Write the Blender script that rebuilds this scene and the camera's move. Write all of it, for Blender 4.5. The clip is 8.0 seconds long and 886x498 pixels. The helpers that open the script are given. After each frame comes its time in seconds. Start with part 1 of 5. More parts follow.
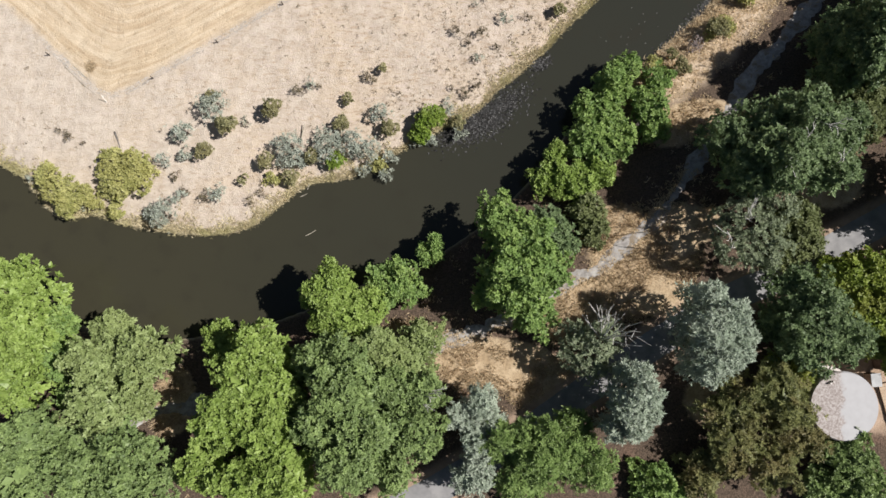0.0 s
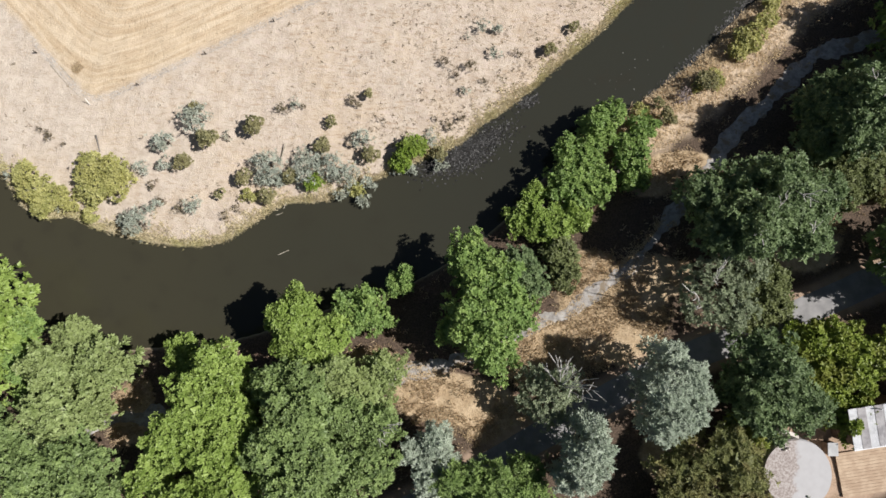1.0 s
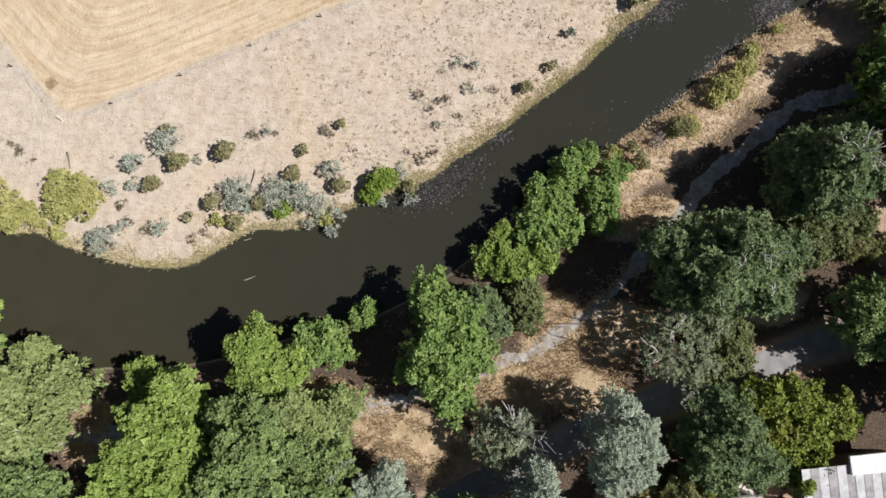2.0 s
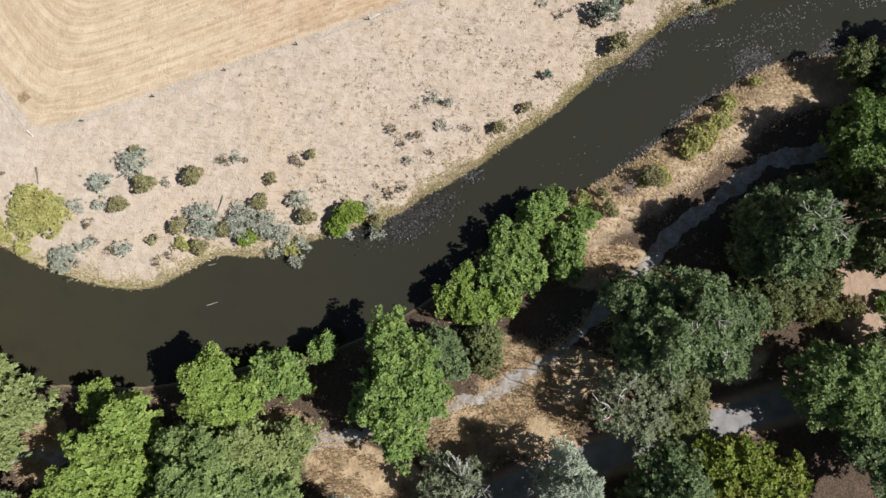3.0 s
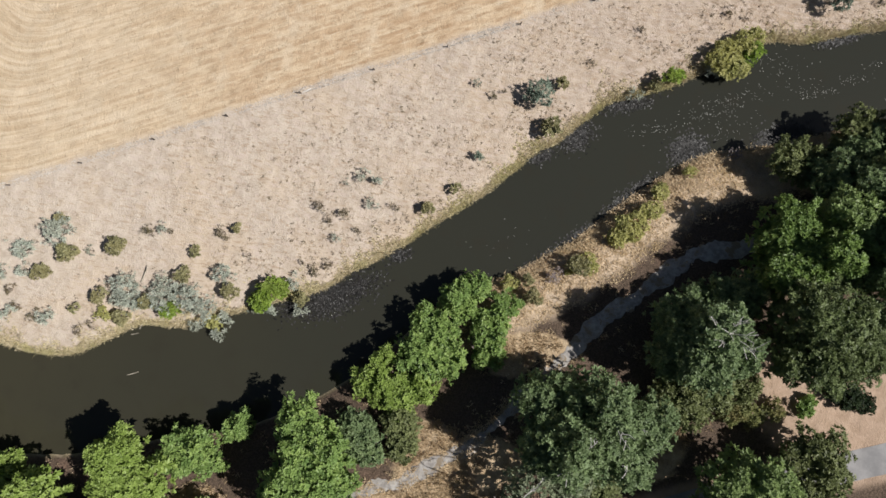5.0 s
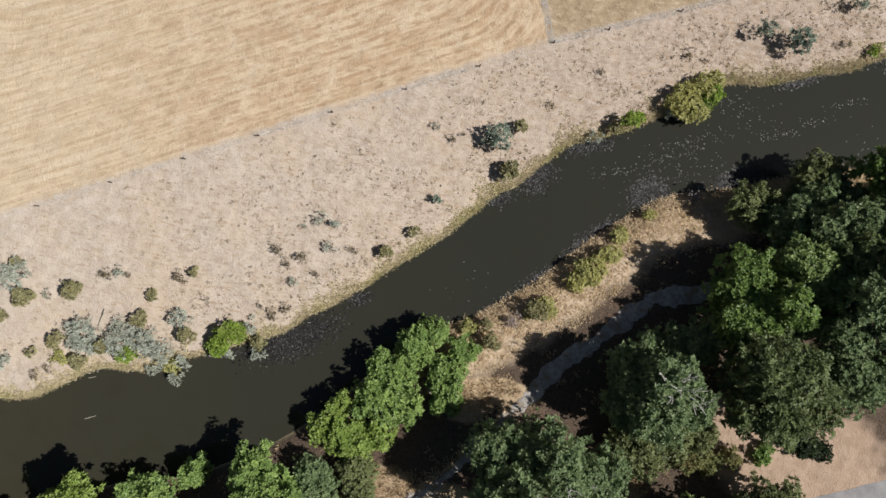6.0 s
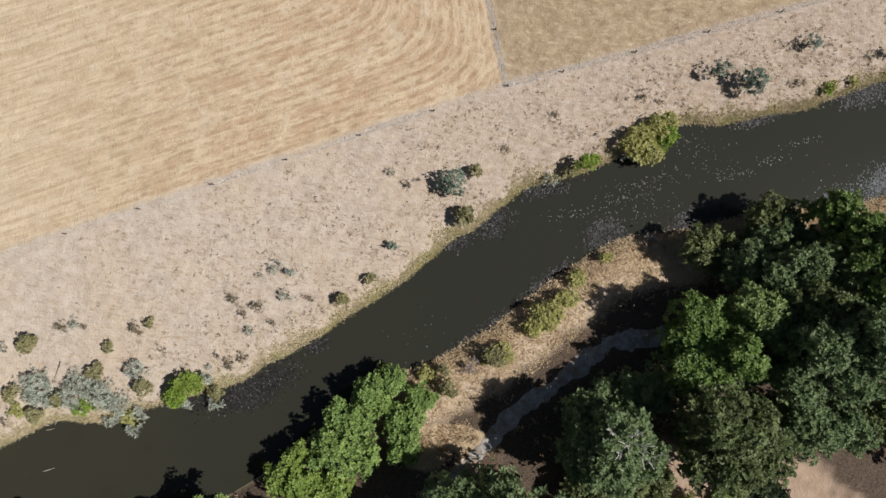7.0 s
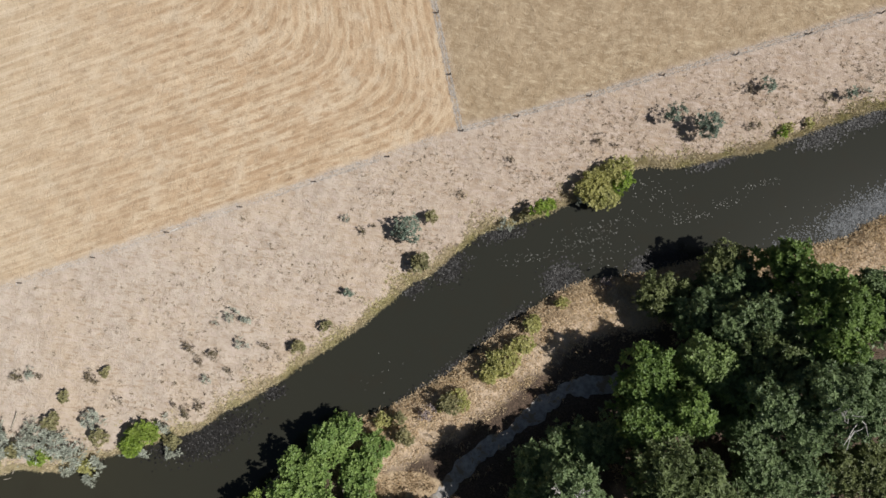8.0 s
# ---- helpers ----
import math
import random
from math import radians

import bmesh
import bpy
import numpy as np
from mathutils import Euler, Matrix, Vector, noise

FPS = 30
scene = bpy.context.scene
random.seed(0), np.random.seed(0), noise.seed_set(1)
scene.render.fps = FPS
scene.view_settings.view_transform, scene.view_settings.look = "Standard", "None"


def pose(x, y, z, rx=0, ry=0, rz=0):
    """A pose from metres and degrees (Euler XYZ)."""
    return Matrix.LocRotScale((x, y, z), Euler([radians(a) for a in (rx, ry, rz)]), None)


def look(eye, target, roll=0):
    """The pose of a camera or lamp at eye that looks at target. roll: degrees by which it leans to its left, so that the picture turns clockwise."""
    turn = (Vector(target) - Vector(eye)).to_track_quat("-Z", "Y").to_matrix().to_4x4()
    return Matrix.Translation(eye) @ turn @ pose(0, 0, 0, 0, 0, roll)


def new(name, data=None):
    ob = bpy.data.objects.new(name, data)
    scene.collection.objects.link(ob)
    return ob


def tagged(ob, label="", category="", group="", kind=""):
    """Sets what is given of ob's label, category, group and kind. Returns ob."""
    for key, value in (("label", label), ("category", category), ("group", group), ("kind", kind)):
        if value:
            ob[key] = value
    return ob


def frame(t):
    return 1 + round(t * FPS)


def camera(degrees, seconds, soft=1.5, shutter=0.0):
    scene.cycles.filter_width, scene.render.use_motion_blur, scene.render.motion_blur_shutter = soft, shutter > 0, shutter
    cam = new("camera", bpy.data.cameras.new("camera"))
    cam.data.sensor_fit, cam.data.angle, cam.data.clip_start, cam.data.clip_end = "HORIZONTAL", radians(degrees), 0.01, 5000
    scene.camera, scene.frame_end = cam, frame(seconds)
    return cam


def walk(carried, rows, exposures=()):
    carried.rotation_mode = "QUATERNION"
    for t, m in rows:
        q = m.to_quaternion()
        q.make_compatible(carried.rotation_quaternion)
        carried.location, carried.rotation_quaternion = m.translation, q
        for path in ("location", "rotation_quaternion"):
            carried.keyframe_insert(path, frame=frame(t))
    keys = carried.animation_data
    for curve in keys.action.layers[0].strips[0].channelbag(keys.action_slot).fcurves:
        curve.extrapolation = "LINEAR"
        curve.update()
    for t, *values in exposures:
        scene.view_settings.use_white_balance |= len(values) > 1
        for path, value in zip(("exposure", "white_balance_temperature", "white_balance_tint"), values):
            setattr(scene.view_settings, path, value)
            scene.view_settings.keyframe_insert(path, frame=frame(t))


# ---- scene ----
cam = camera(72.0, 8.0, soft=1.55)
PATH = [
    (0, (0.584, 0.467, 75.171), (0.567, 0.592, 73.174), -8.1),
    (0.5, (2.135, 2.424, 75.212), (2.116, 2.546, 73.215), -6.3),
    (1, (3.875, 4.664, 75.205), (3.857, 4.783, 73.209), -4.3),
    (1.5, (5.748, 7.111, 75.209), (5.727, 7.223, 73.212), -4.8),
    (3, (11.324, 15.783, 75.168), (11.298, 15.866, 73.17), -7.2),
    (3.5, (13.124, 18.692, 75.092), (13.092, 18.766, 73.094), -11.2),
    (4, (15.012, 21.657, 74.977), (14.978, 21.731, 72.979), -12.3),
    (4.5, (16.896, 24.573, 74.884), (16.858, 24.645, 72.886), -15.4),
    (6, (22.403, 33.757, 74.609), (22.368, 33.83, 72.611), -13.2),
    (6.5, (24.304, 36.867, 74.572), (24.267, 36.939, 72.574), -14.6),
    (7, (26.404, 40.093, 74.537), (26.369, 40.17, 72.539), -13.0),
    (7.5, (28.433, 43.38, 74.534), (28.397, 43.451, 72.535), -15.1),
    (8, (30.433, 46.75, 74.576), (30.401, 46.822, 72.578), -13.0),
]
walk(cam, [(t, look(eye, target, roll)) for t, eye, target, roll in PATH], [(0, 0.42), (3, 0.35), (6, 0.17), (8, 0.09)])

# ---- light ----
SUN_UP, SUN_AZ = 50.0, 6.0      # degrees above the horizon; degrees from +x towards +y
sun_dir = Vector((math.cos(radians(SUN_UP)) * math.cos(radians(SUN_AZ)),
                  math.cos(radians(SUN_UP)) * math.sin(radians(SUN_AZ)), math.sin(radians(SUN_UP))))
sun = new("sun", bpy.data.lights.new("sun", "SUN"))
sun.data.energy, sun.data.angle, sun.data.color = 5.0, radians(0.53), (1.0, 0.972, 0.94)
sun.matrix_world = look(sun_dir * 200, (0, 0, 0))
world = bpy.data.worlds.new("sky")
scene.world = world
world.use_nodes = True
sky = world.node_tree.nodes.new("ShaderNodeTexSky")
sky.sky_type, sky.sun_disc = "NISHITA", False
sky.sun_elevation, sky.sun_rotation = radians(SUN_UP), radians(90 - SUN_AZ)
background = world.node_tree.nodes["Background"]
background.inputs["Strength"].default_value = 0.031
world.node_tree.links.new(sky.outputs[0], background.inputs[0])

# ---- materials ----
class Nodes:
    """A small wrapper to chain shader nodes."""

    def __init__(self, name):
        self.mat = bpy.data.materials.new(name)
        self.mat.use_nodes = True
        self.tree = self.mat.node_tree
        self.bsdf = self.tree.nodes["Principled BSDF"]
        self.out = self.tree.nodes["Material Output"]
        self.where = self.node("ShaderNodeNewGeometry")

    def node(self, kind, **values):
        n = self.tree.nodes.new(kind)
        for key, value in values.items():
            setattr(n, key, value)
        return n

    def put(self, socket, value):
        if isinstance(value, bpy.types.NodeSocket):
            self.tree.links.new(value, socket)
        elif isinstance(value, (tuple, list)) and len(value) == 3 and socket.type == "RGBA":
            socket.default_value = (*value, 1)
        else:
            socket.default_value = value

    def noise(self, scale, detail=3.0, rough=0.55, vector=None, stretch=None):
        n = self.node("ShaderNodeTexNoise")
        v = vector or self.where.outputs["Position"]
        if stretch:
            m = self.node("ShaderNodeMapping")
            self.put(m.inputs["Vector"], v)
            m.inputs["Scale"].default_value = stretch[:3]
            m.inputs["Rotation"].default_value = (0, 0, radians(stretch[3]))
            v = m.outputs[0]
        self.put(n.inputs["Vector"], v)
        n.inputs["Scale"].default_value, n.inputs["Detail"].default_value = scale, detail
        n.inputs["Roughness"].default_value = rough
        return n.outputs["Fac"]

    def ramp(self, value, low, high, a=0.0, b=1.0):
        n = self.node("ShaderNodeMapRange", interpolation_type="SMOOTHSTEP")
        self.put(n.inputs[0], value)
        for i, v in enumerate((low, high, a, b)):
            n.inputs[i + 1].default_value = v
        return n.outputs[0]

    def math(self, op, a, b=0.0):
        n = self.node("ShaderNodeMath", operation=op)
        self.put(n.inputs[0], a)
        self.put(n.inputs[1], b)
        return n.outputs[0]

    def mix(self, fac, a, b, blend="MIX"):
        n = self.node("ShaderNodeMix", data_type="RGBA", blend_type=blend)
        self.put(n.inputs[0], fac)
        self.put(n.inputs[6], a)
        self.put(n.inputs[7], b)
        return n.outputs[2]

    def attribute(self, name):
        return self.node("ShaderNodeAttribute", attribute_name=name).outputs["Fac"]

    def bump(self, height, strength, distance=0.05):
        n = self.node("ShaderNodeBump")
        self.put(n.inputs["Height"], height)
        n.inputs["Strength"].default_value, n.inputs["Distance"].default_value = strength, distance
        self.put(self.bsdf.inputs["Normal"], n.outputs[0])

    def done(self, colour, rough=0.9, spec=0.2, metal=0.0):
        self.put(self.bsdf.inputs["Base Color"], colour)
        self.put(self.bsdf.inputs["Roughness"], rough)
        self.put(self.bsdf.inputs["Specular IOR Level"], spec)
        self.put(self.bsdf.inputs["Metallic"], metal)
        return self.mat


def leaf_material(name, dark, light, tint, through_light=0.3):
    """Leaves: colour by leaf and by patch of the crown, with light coming through."""
    n = Nodes(name)
    own = n.where.outputs["Random Per Island"]
    c = n.mix(n.ramp(n.math("ADD", n.math("MULTIPLY", own, 0.45), n.math("MULTIPLY", n.noise(1.1, 2), 0.9)), 0.3, 0.95), dark, light)
    c = n.mix(n.ramp(n.noise(0.3, 3), 0.4, 0.68, 0.0, 0.7), c, tint)
    n.put(n.bsdf.inputs["Base Color"], c)
    n.bsdf.inputs["Roughness"].default_value = 0.5
    n.bsdf.inputs["Specular IOR Level"].default_value = 0.4
    t = n.node("ShaderNodeBsdfTranslucent")
    n.put(t.inputs[0], c)
    m = n.node("ShaderNodeMixShader")
    m.inputs[0].default_value = through_light
    n.put(m.inputs[1], n.bsdf.outputs[0])
    n.put(m.inputs[2], t.outputs[0])
    n.put(n.out.inputs[0], m.outputs[0])
    return n.mat


LEAVES = {
    "bright": leaf_material("bright_green_leaves", (0.15, 0.22, 0.04), (0.34, 0.44, 0.12), (0.23, 0.32, 0.07)),
    "pale": leaf_material("pale_green_leaves", (0.17, 0.22, 0.07), (0.36, 0.43, 0.18), (0.26, 0.31, 0.115)),
    "mid": leaf_material("green_leaves", (0.115, 0.19, 0.05), (0.31, 0.42, 0.125), (0.19, 0.29, 0.085)),
    "grey": leaf_material("grey_green_leaves", (0.125, 0.18, 0.062), (0.295, 0.385, 0.14), (0.20, 0.27, 0.10)),
    "oak": leaf_material("dark_green_leaves", (0.09, 0.14, 0.058), (0.25, 0.325, 0.15), (0.165, 0.225, 0.105)),
    "bush": leaf_material("olive_bush_leaves", (0.15, 0.15, 0.07), (0.36, 0.34, 0.175), (0.27, 0.24, 0.115)),
    "deep": leaf_material("deep_olive_leaves", (0.075, 0.105, 0.038), (0.21, 0.26, 0.105), (0.14, 0.175, 0.07)),
    "sparse": leaf_material("sparse_grey_leaves", (0.16, 0.195, 0.115), (0.35, 0.395, 0.25), (0.24, 0.28, 0.17)),
    "olive": leaf_material("olive_leaves", (0.10, 0.12, 0.045), (0.25, 0.28, 0.12), (0.17, 0.20, 0.08)),
    "olivebrown": leaf_material("brown_olive_leaves", (0.13, 0.15, 0.055), (0.29, 0.30, 0.12), (0.24, 0.19, 0.085)),
    "lime": leaf_material("yellow_green_leaves", (0.13, 0.18, 0.028), (0.30, 0.37, 0.07), (0.23, 0.235, 0.055)),
    "rich": leaf_material("deep_green_leaves", (0.085, 0.145, 0.038), (0.225, 0.32, 0.085), (0.145, 0.22, 0.06)),
    "feather": leaf_material("feathery_green_needles", (0.13, 0.20, 0.055), (0.31, 0.41, 0.14), (0.21, 0.30, 0.095)),
    "spruce": leaf_material("blue_grey_needles", (0.25, 0.295, 0.22), (0.50, 0.55, 0.44), (0.35, 0.41, 0.31), 0.15),
    "sage": leaf_material("silver_sage_leaves", (0.21, 0.235, 0.19), (0.47, 0.50, 0.42), (0.30, 0.31, 0.235), 0.15),
    "fresh": leaf_material("fresh_green_leaves", (0.130, 0.208, 0.026), (0.286, 0.390, 0.065), (0.195, 0.247, 0.052)),
    "yellow": leaf_material("yellowing_leaves", (0.25, 0.26, 0.075), (0.52, 0.50, 0.21), (0.40, 0.38, 0.13)),
    "dryweed": leaf_material("dry_brown_leaves", (0.090, 0.070, 0.045), (0.200, 0.160, 0.100), (0.130, 0.120, 0.060), 0.1),
    "mauve": leaf_material("mauve_seed_heads", (0.220, 0.176, 0.165), (0.418, 0.352, 0.330), (0.308, 0.253, 0.231), 0.15),
    "teal": leaf_material("dark_blue_green_leaves", (0.10, 0.135, 0.10), (0.27, 0.325, 0.25), (0.17, 0.215, 0.16), 0.15),
    "shrubdark": leaf_material("dark_shrub_leaves", (0.015, 0.030, 0.012), (0.050, 0.075, 0.028), (0.030, 0.050, 0.020)),
}


def bark(name, dark, light):
    n = Nodes(name)
    c = n.mix(n.ramp(n.noise(3.0, 5, 0.6, stretch=(1, 1, 0.25, 0)), 0.3, 0.7), dark, light)
    n.bump(n.noise(9.0, 4, 0.6, stretch=(1, 1, 0.2, 0)), 0.7)
    return n.done(c, 0.95, 0.1)


BARK = bark("bark", (0.05, 0.038, 0.028), (0.15, 0.12, 0.095))
DEAD = bark("dead_wood", (0.42, 0.40, 0.37), (0.66, 0.63, 0.59))
DRIFT = bark("driftwood", (0.26, 0.23, 0.18), (0.50, 0.45, 0.37))


def ground_material():
    n = Nodes("dry_ground")
    fine, mid, wide = n.noise(5.5, 4, 0.65), n.noise(0.9, 4, 0.6), n.noise(0.11, 3, 0.5)
    # stubble pasture between the river and the field, paler to the west
    bank = n.mix(n.ramp(mid, 0.3, 0.7), (0.42, 0.345, 0.275), (0.53, 0.455, 0.375))
    bank = n.mix(n.ramp(fine, 0.55, 0.8, 0, 0.5), bank, (0.30, 0.225, 0.155))
    bank = n.mix(n.ramp(wide, 0.45, 0.65, 0, 0.5), bank, (0.50, 0.395, 0.285))
    grain = n.noise(5.0, 4, 0.7, stretch=(0.45, 1.5, 1, -30))
    place = n.node("ShaderNodeSeparateXYZ")
    n.put(place.inputs[0], n.where.outputs["Position"])
    east = n.mix(n.ramp(mid, 0.3, 0.7), (0.325, 0.25, 0.192), (0.43, 0.345, 0.272))
    bank = n.mix(n.ramp(place.outputs[0], -8, 58, 0, 0.9), bank, east)
    bank = n.mix(n.ramp(grain, 0.52, 0.7, 0, 0.45), bank, (0.25, 0.175, 0.12))
    bank = n.mix(n.ramp(n.noise(0.5, 4, 0.6), 0.55, 0.7, 0, 0.35), bank, (0.44, 0.335, 0.225))
    # short brown streaks of trodden stubble, and bare pinkish earth between
    streak = n.noise(1.7, 3, 0.6, stretch=(0.55, 1.7, 1, -24))
    bank = n.mix(n.ramp(streak, 0.57, 0.66, 0, 0.5), bank, (0.31, 0.215, 0.14))
    bank = n.mix(n.ramp(streak, 0.34, 0.50, 0.65, 0), bank, (0.50, 0.41, 0.35))
    bank = n.mix(n.ramp(place.outputs[0], -52, -8, 0.35, 0), bank, n.mix(n.ramp(mid, 0.3, 0.7), (0.53, 0.455, 0.375), (0.62, 0.55, 0.465)))
    # mown field: swaths follow its edge
    row = n.attribute("row")

    def swath(across, along_it, detail=4):
        rows = n.node("ShaderNodeCombineXYZ")
        n.put(rows.inputs[0], n.math("MULTIPLY", row, across))
        n.put(rows.inputs[1], n.math("MULTIPLY", place.outputs[0], along_it))
        n.put(rows.inputs[2], n.math("MULTIPLY", place.outputs[1], along_it))
        return n.noise(1.0, detail, 0.62, vector=rows.outputs[0])

    lines = n.math("SINE", n.math("ADD", n.math("MULTIPLY", row, 5.4), n.math("MULTIPLY", n.noise(0.6, 3), 1.8)))
    mown = n.mix(n.ramp(swath(1.2, 0.22), 0.36, 0.66), (0.44, 0.315, 0.20), (0.54, 0.425, 0.295))
    mown = n.mix(n.math("MULTIPLY", n.ramp(lines, 0.0, 0.9), n.ramp(n.noise(0.8, 3), 0.38, 0.62, 0.1, 0.85)), mown, (0.35, 0.235, 0.14))
    mown = n.mix(n.ramp(swath(4.0, 0.7), 0.5, 0.68, 0, 0.6), mown, (0.33, 0.225, 0.135))
    mown = n.mix(n.ramp(swath(3.0, 0.5), 0.28, 0.46, 0.6, 0), mown, (0.60, 0.50, 0.37))
    mown = n.mix(n.ramp(n.noise(0.35, 4, 0.6), 0.5, 0.68, 0, 0.6), mown, (0.56, 0.46, 0.34))
    mown = n.mix(n.ramp(n.noise(9.0, 3, 0.7), 0.55, 0.75, 0, 0.4), mown, (0.30, 0.205, 0.125))
    mown = n.mix(n.ramp(place.outputs[0], -34, 2, 0.6, 0), mown, n.mix(n.ramp(swath(2.2, 0.12), 0.4, 0.62), (0.47, 0.37, 0.25), (0.60, 0.50, 0.37)))
    far = n.mix(n.ramp(mid, 0.35, 0.68), (0.29, 0.215, 0.135), (0.38, 0.295, 0.195))
    far = n.mix(n.ramp(swath(3.0, 1.2), 0.5, 0.72, 0, 0.5), far, (0.52, 0.425, 0.295))
    far = n.mix(n.ramp(n.noise(1.3, 4, 0.65, stretch=(0.5, 1.6, 1, 28)), 0.54, 0.68, 0, 0.5), far, (0.55, 0.455, 0.32))
    far = n.mix(n.ramp(fine, 0.5, 0.75, 0, 0.45), far, (0.24, 0.17, 0.10))
    mown = n.mix(n.attribute("field_two"), mown, far)
    c = n.mix(n.attribute("mown"), bank, mown)
    # the worn line at the field's edge
    c = n.mix(n.math("MULTIPLY", n.attribute("worn"), n.ramp(mid, 0.35, 0.6, 0.0, 0.2)), c, (0.42, 0.37, 0.325))
    # wooded bank: straw-coloured grass in the sunlit spots, leaf litter coloured dark for shade
    straw = n.mix(n.ramp(mid, 0.3, 0.7), (0.37, 0.27, 0.165), (0.52, 0.40, 0.265))
    straw = n.mix(n.ramp(fine, 0.5, 0.72, 0, 0.7), straw, (0.164, 0.107, 0.065))
    litter = n.mix(n.ramp(fine, 0.35, 0.7), (0.082, 0.053, 0.039), (0.221, 0.148, 0.109))
    litter = n.mix(n.ramp(mid, 0.5, 0.75, 0, 0.6), litter, (0.246, 0.148, 0.104))
    # darkest litter: deep tree shade is put into this colour
    leafy = n.mix(n.ramp(fine, 0.35, 0.7), (0.06, 0.045, 0.034), (0.145, 0.103, 0.075))
    litter = n.mix(n.ramp(n.noise(0.22, 4, 0.6), 0.52, 0.7, 0, 0.7), leafy, litter)
    wood = n.mix(n.ramp(n.math("ADD", n.attribute("straw"), n.math("MULTIPLY", n.noise(1.1, 5, 0.7), 0.9)), 0.62, 1.0), litter, straw)
    # paler straw, laid out to match the sunlit strip along the shore
    pale = n.mix(n.ramp(mid, 0.3, 0.7), (0.44, 0.335, 0.23), (0.60, 0.475, 0.35))
    pale = n.mix(n.ramp(fine, 0.55, 0.8, 0, 0.5), pale, (0.28, 0.19, 0.115))
    wood = n.mix(n.attribute("open_bank"), wood, pale)
    wood = n.mix(n.attribute("sand"), wood, n.mix(n.ramp(mid, 0.3, 0.7), (0.344, 0.246, 0.174), (0.426, 0.312, 0.231)))
    c = n.mix(n.attribute("wooded"), c, wood)
    # damp rim at the water
    c = n.mix(n.attribute("rim"), c, n.mix(mid, (0.22, 0.185, 0.105), (0.36, 0.30, 0.185)))
    n.bump(n.math("ADD", n.math("MULTIPLY", fine, 0.8), mid), 0.8, 0.2)
    return n.done(c, 0.95, 0.1)


def water_material():
    """Silty to the west, clearer and greyer to the east."""
    n = Nodes("river_water")
    place = n.node("ShaderNodeSeparateXYZ")
    n.put(place.inputs[0], n.where.outputs["Position"])
    silt = n.ramp(n.math("ADD", place.outputs[0], n.math("MULTIPLY", n.noise(0.05, 3), 30.0)), -35, 45)
    c = n.mix(silt, (0.039, 0.036, 0.023), (0.026, 0.0265, 0.0205))
    c = n.mix(n.ramp(n.noise(0.3, 4), 0.5, 0.75, 0, 0.4), c, (0.028, 0.025, 0.018))
    n.bump(n.noise(2.2, 3), 0.05, 0.05)
    n.bsdf.inputs["IOR"].default_value = 1.33
    return n.done(c, 0.12, 0.5)


def mottled(name, dark, light, scale=1.5, rough=0.85, spec=0.2, grit=12.0, bump=0.3, extra=None):
    n = Nodes(name)
    c = n.mix(n.ramp(n.noise(scale, 4, 0.6), 0.32, 0.68), dark, light)
    g = n.noise(grit, 4, 0.6)
    c = n.mix(n.ramp(g, 0.55, 0.8, 0, 0.5), c, tuple(v * 0.6 for v in dark))
    if extra:
        c = n.mix(n.ramp(n.noise(0.8, 4, 0.65), 0.53, 0.62), c, extra)
    n.bump(g, bump, 0.03)
    return n.done(c, rough, spec)


def blades(name, dark, light, tint):
    return leaf_material(name, dark, light, tint, 0.2)


GROUND, WATER = ground_material(), water_material()
TRAIL = mottled("pale_trail_dust", (0.235, 0.215, 0.2), (0.43, 0.405, 0.375), 1.6, grit=7.0, extra=(0.24, 0.19, 0.135))
ASPHALT = mottled("worn_asphalt", (0.19, 0.185, 0.185), (0.27, 0.26, 0.255), 0.6)
STRAW = blades("straw", (0.27, 0.195, 0.115), (0.54, 0.42, 0.265), (0.40, 0.29, 0.17))
REED = blades("yellow_green_grass", (0.36, 0.30, 0.175), (0.62, 0.53, 0.35), (0.42, 0.385, 0.17))
GREY_STRAW = blades("grey_dead_weeds", (0.38, 0.34, 0.30), (0.60, 0.56, 0.51), (0.46, 0.42, 0.37))
# floating leaves with the sky's reflected sheen put into their grey
SHEEN = blades("sheen_grey_leaves", (0.03, 0.033, 0.036), (0.15, 0.16, 0.168), (0.07, 0.077, 0.082))
PALE_STRAW = blades("pale_straw", (0.38, 0.28, 0.17), (0.66, 0.52, 0.345), (0.52, 0.39, 0.22))
STUBBLE = blades("cut_stubble", (0.20, 0.135, 0.08), (0.40, 0.30, 0.19), (0.27, 0.19, 0.115))
TUFT = blades("dry_tufts", (0.24, 0.18, 0.115), (0.44, 0.355, 0.25), (0.32, 0.25, 0.16))
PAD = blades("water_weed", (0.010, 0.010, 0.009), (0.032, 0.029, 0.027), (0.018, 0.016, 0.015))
# pale leaf tips, and near-white that paints sun glints on the water
SPECK = blades("leaf_tips_and_glints", (0.14, 0.14, 0.13), (0.74, 0.73, 0.68), (0.36, 0.355, 0.33))

# ---- plan of the land ----
def smooth_line(points, steps=6):
    """A smooth line through the points of the plan."""
    p = np.array([points[0], *points, points[-1]], float)
    t = np.linspace(0, 1, steps, endpoint=False)[:, None]
    out = []
    for a, b, c, d in zip(p, p[1:], p[2:], p[3:]):
        out.append(0.5 * (2 * b + (c - a) * t + (2 * a - 5 * b + 4 * c - d) * t**2 + (3 * b - a - 3 * c + d) * t**3))
    return np.vstack(out + [p[-1:]])


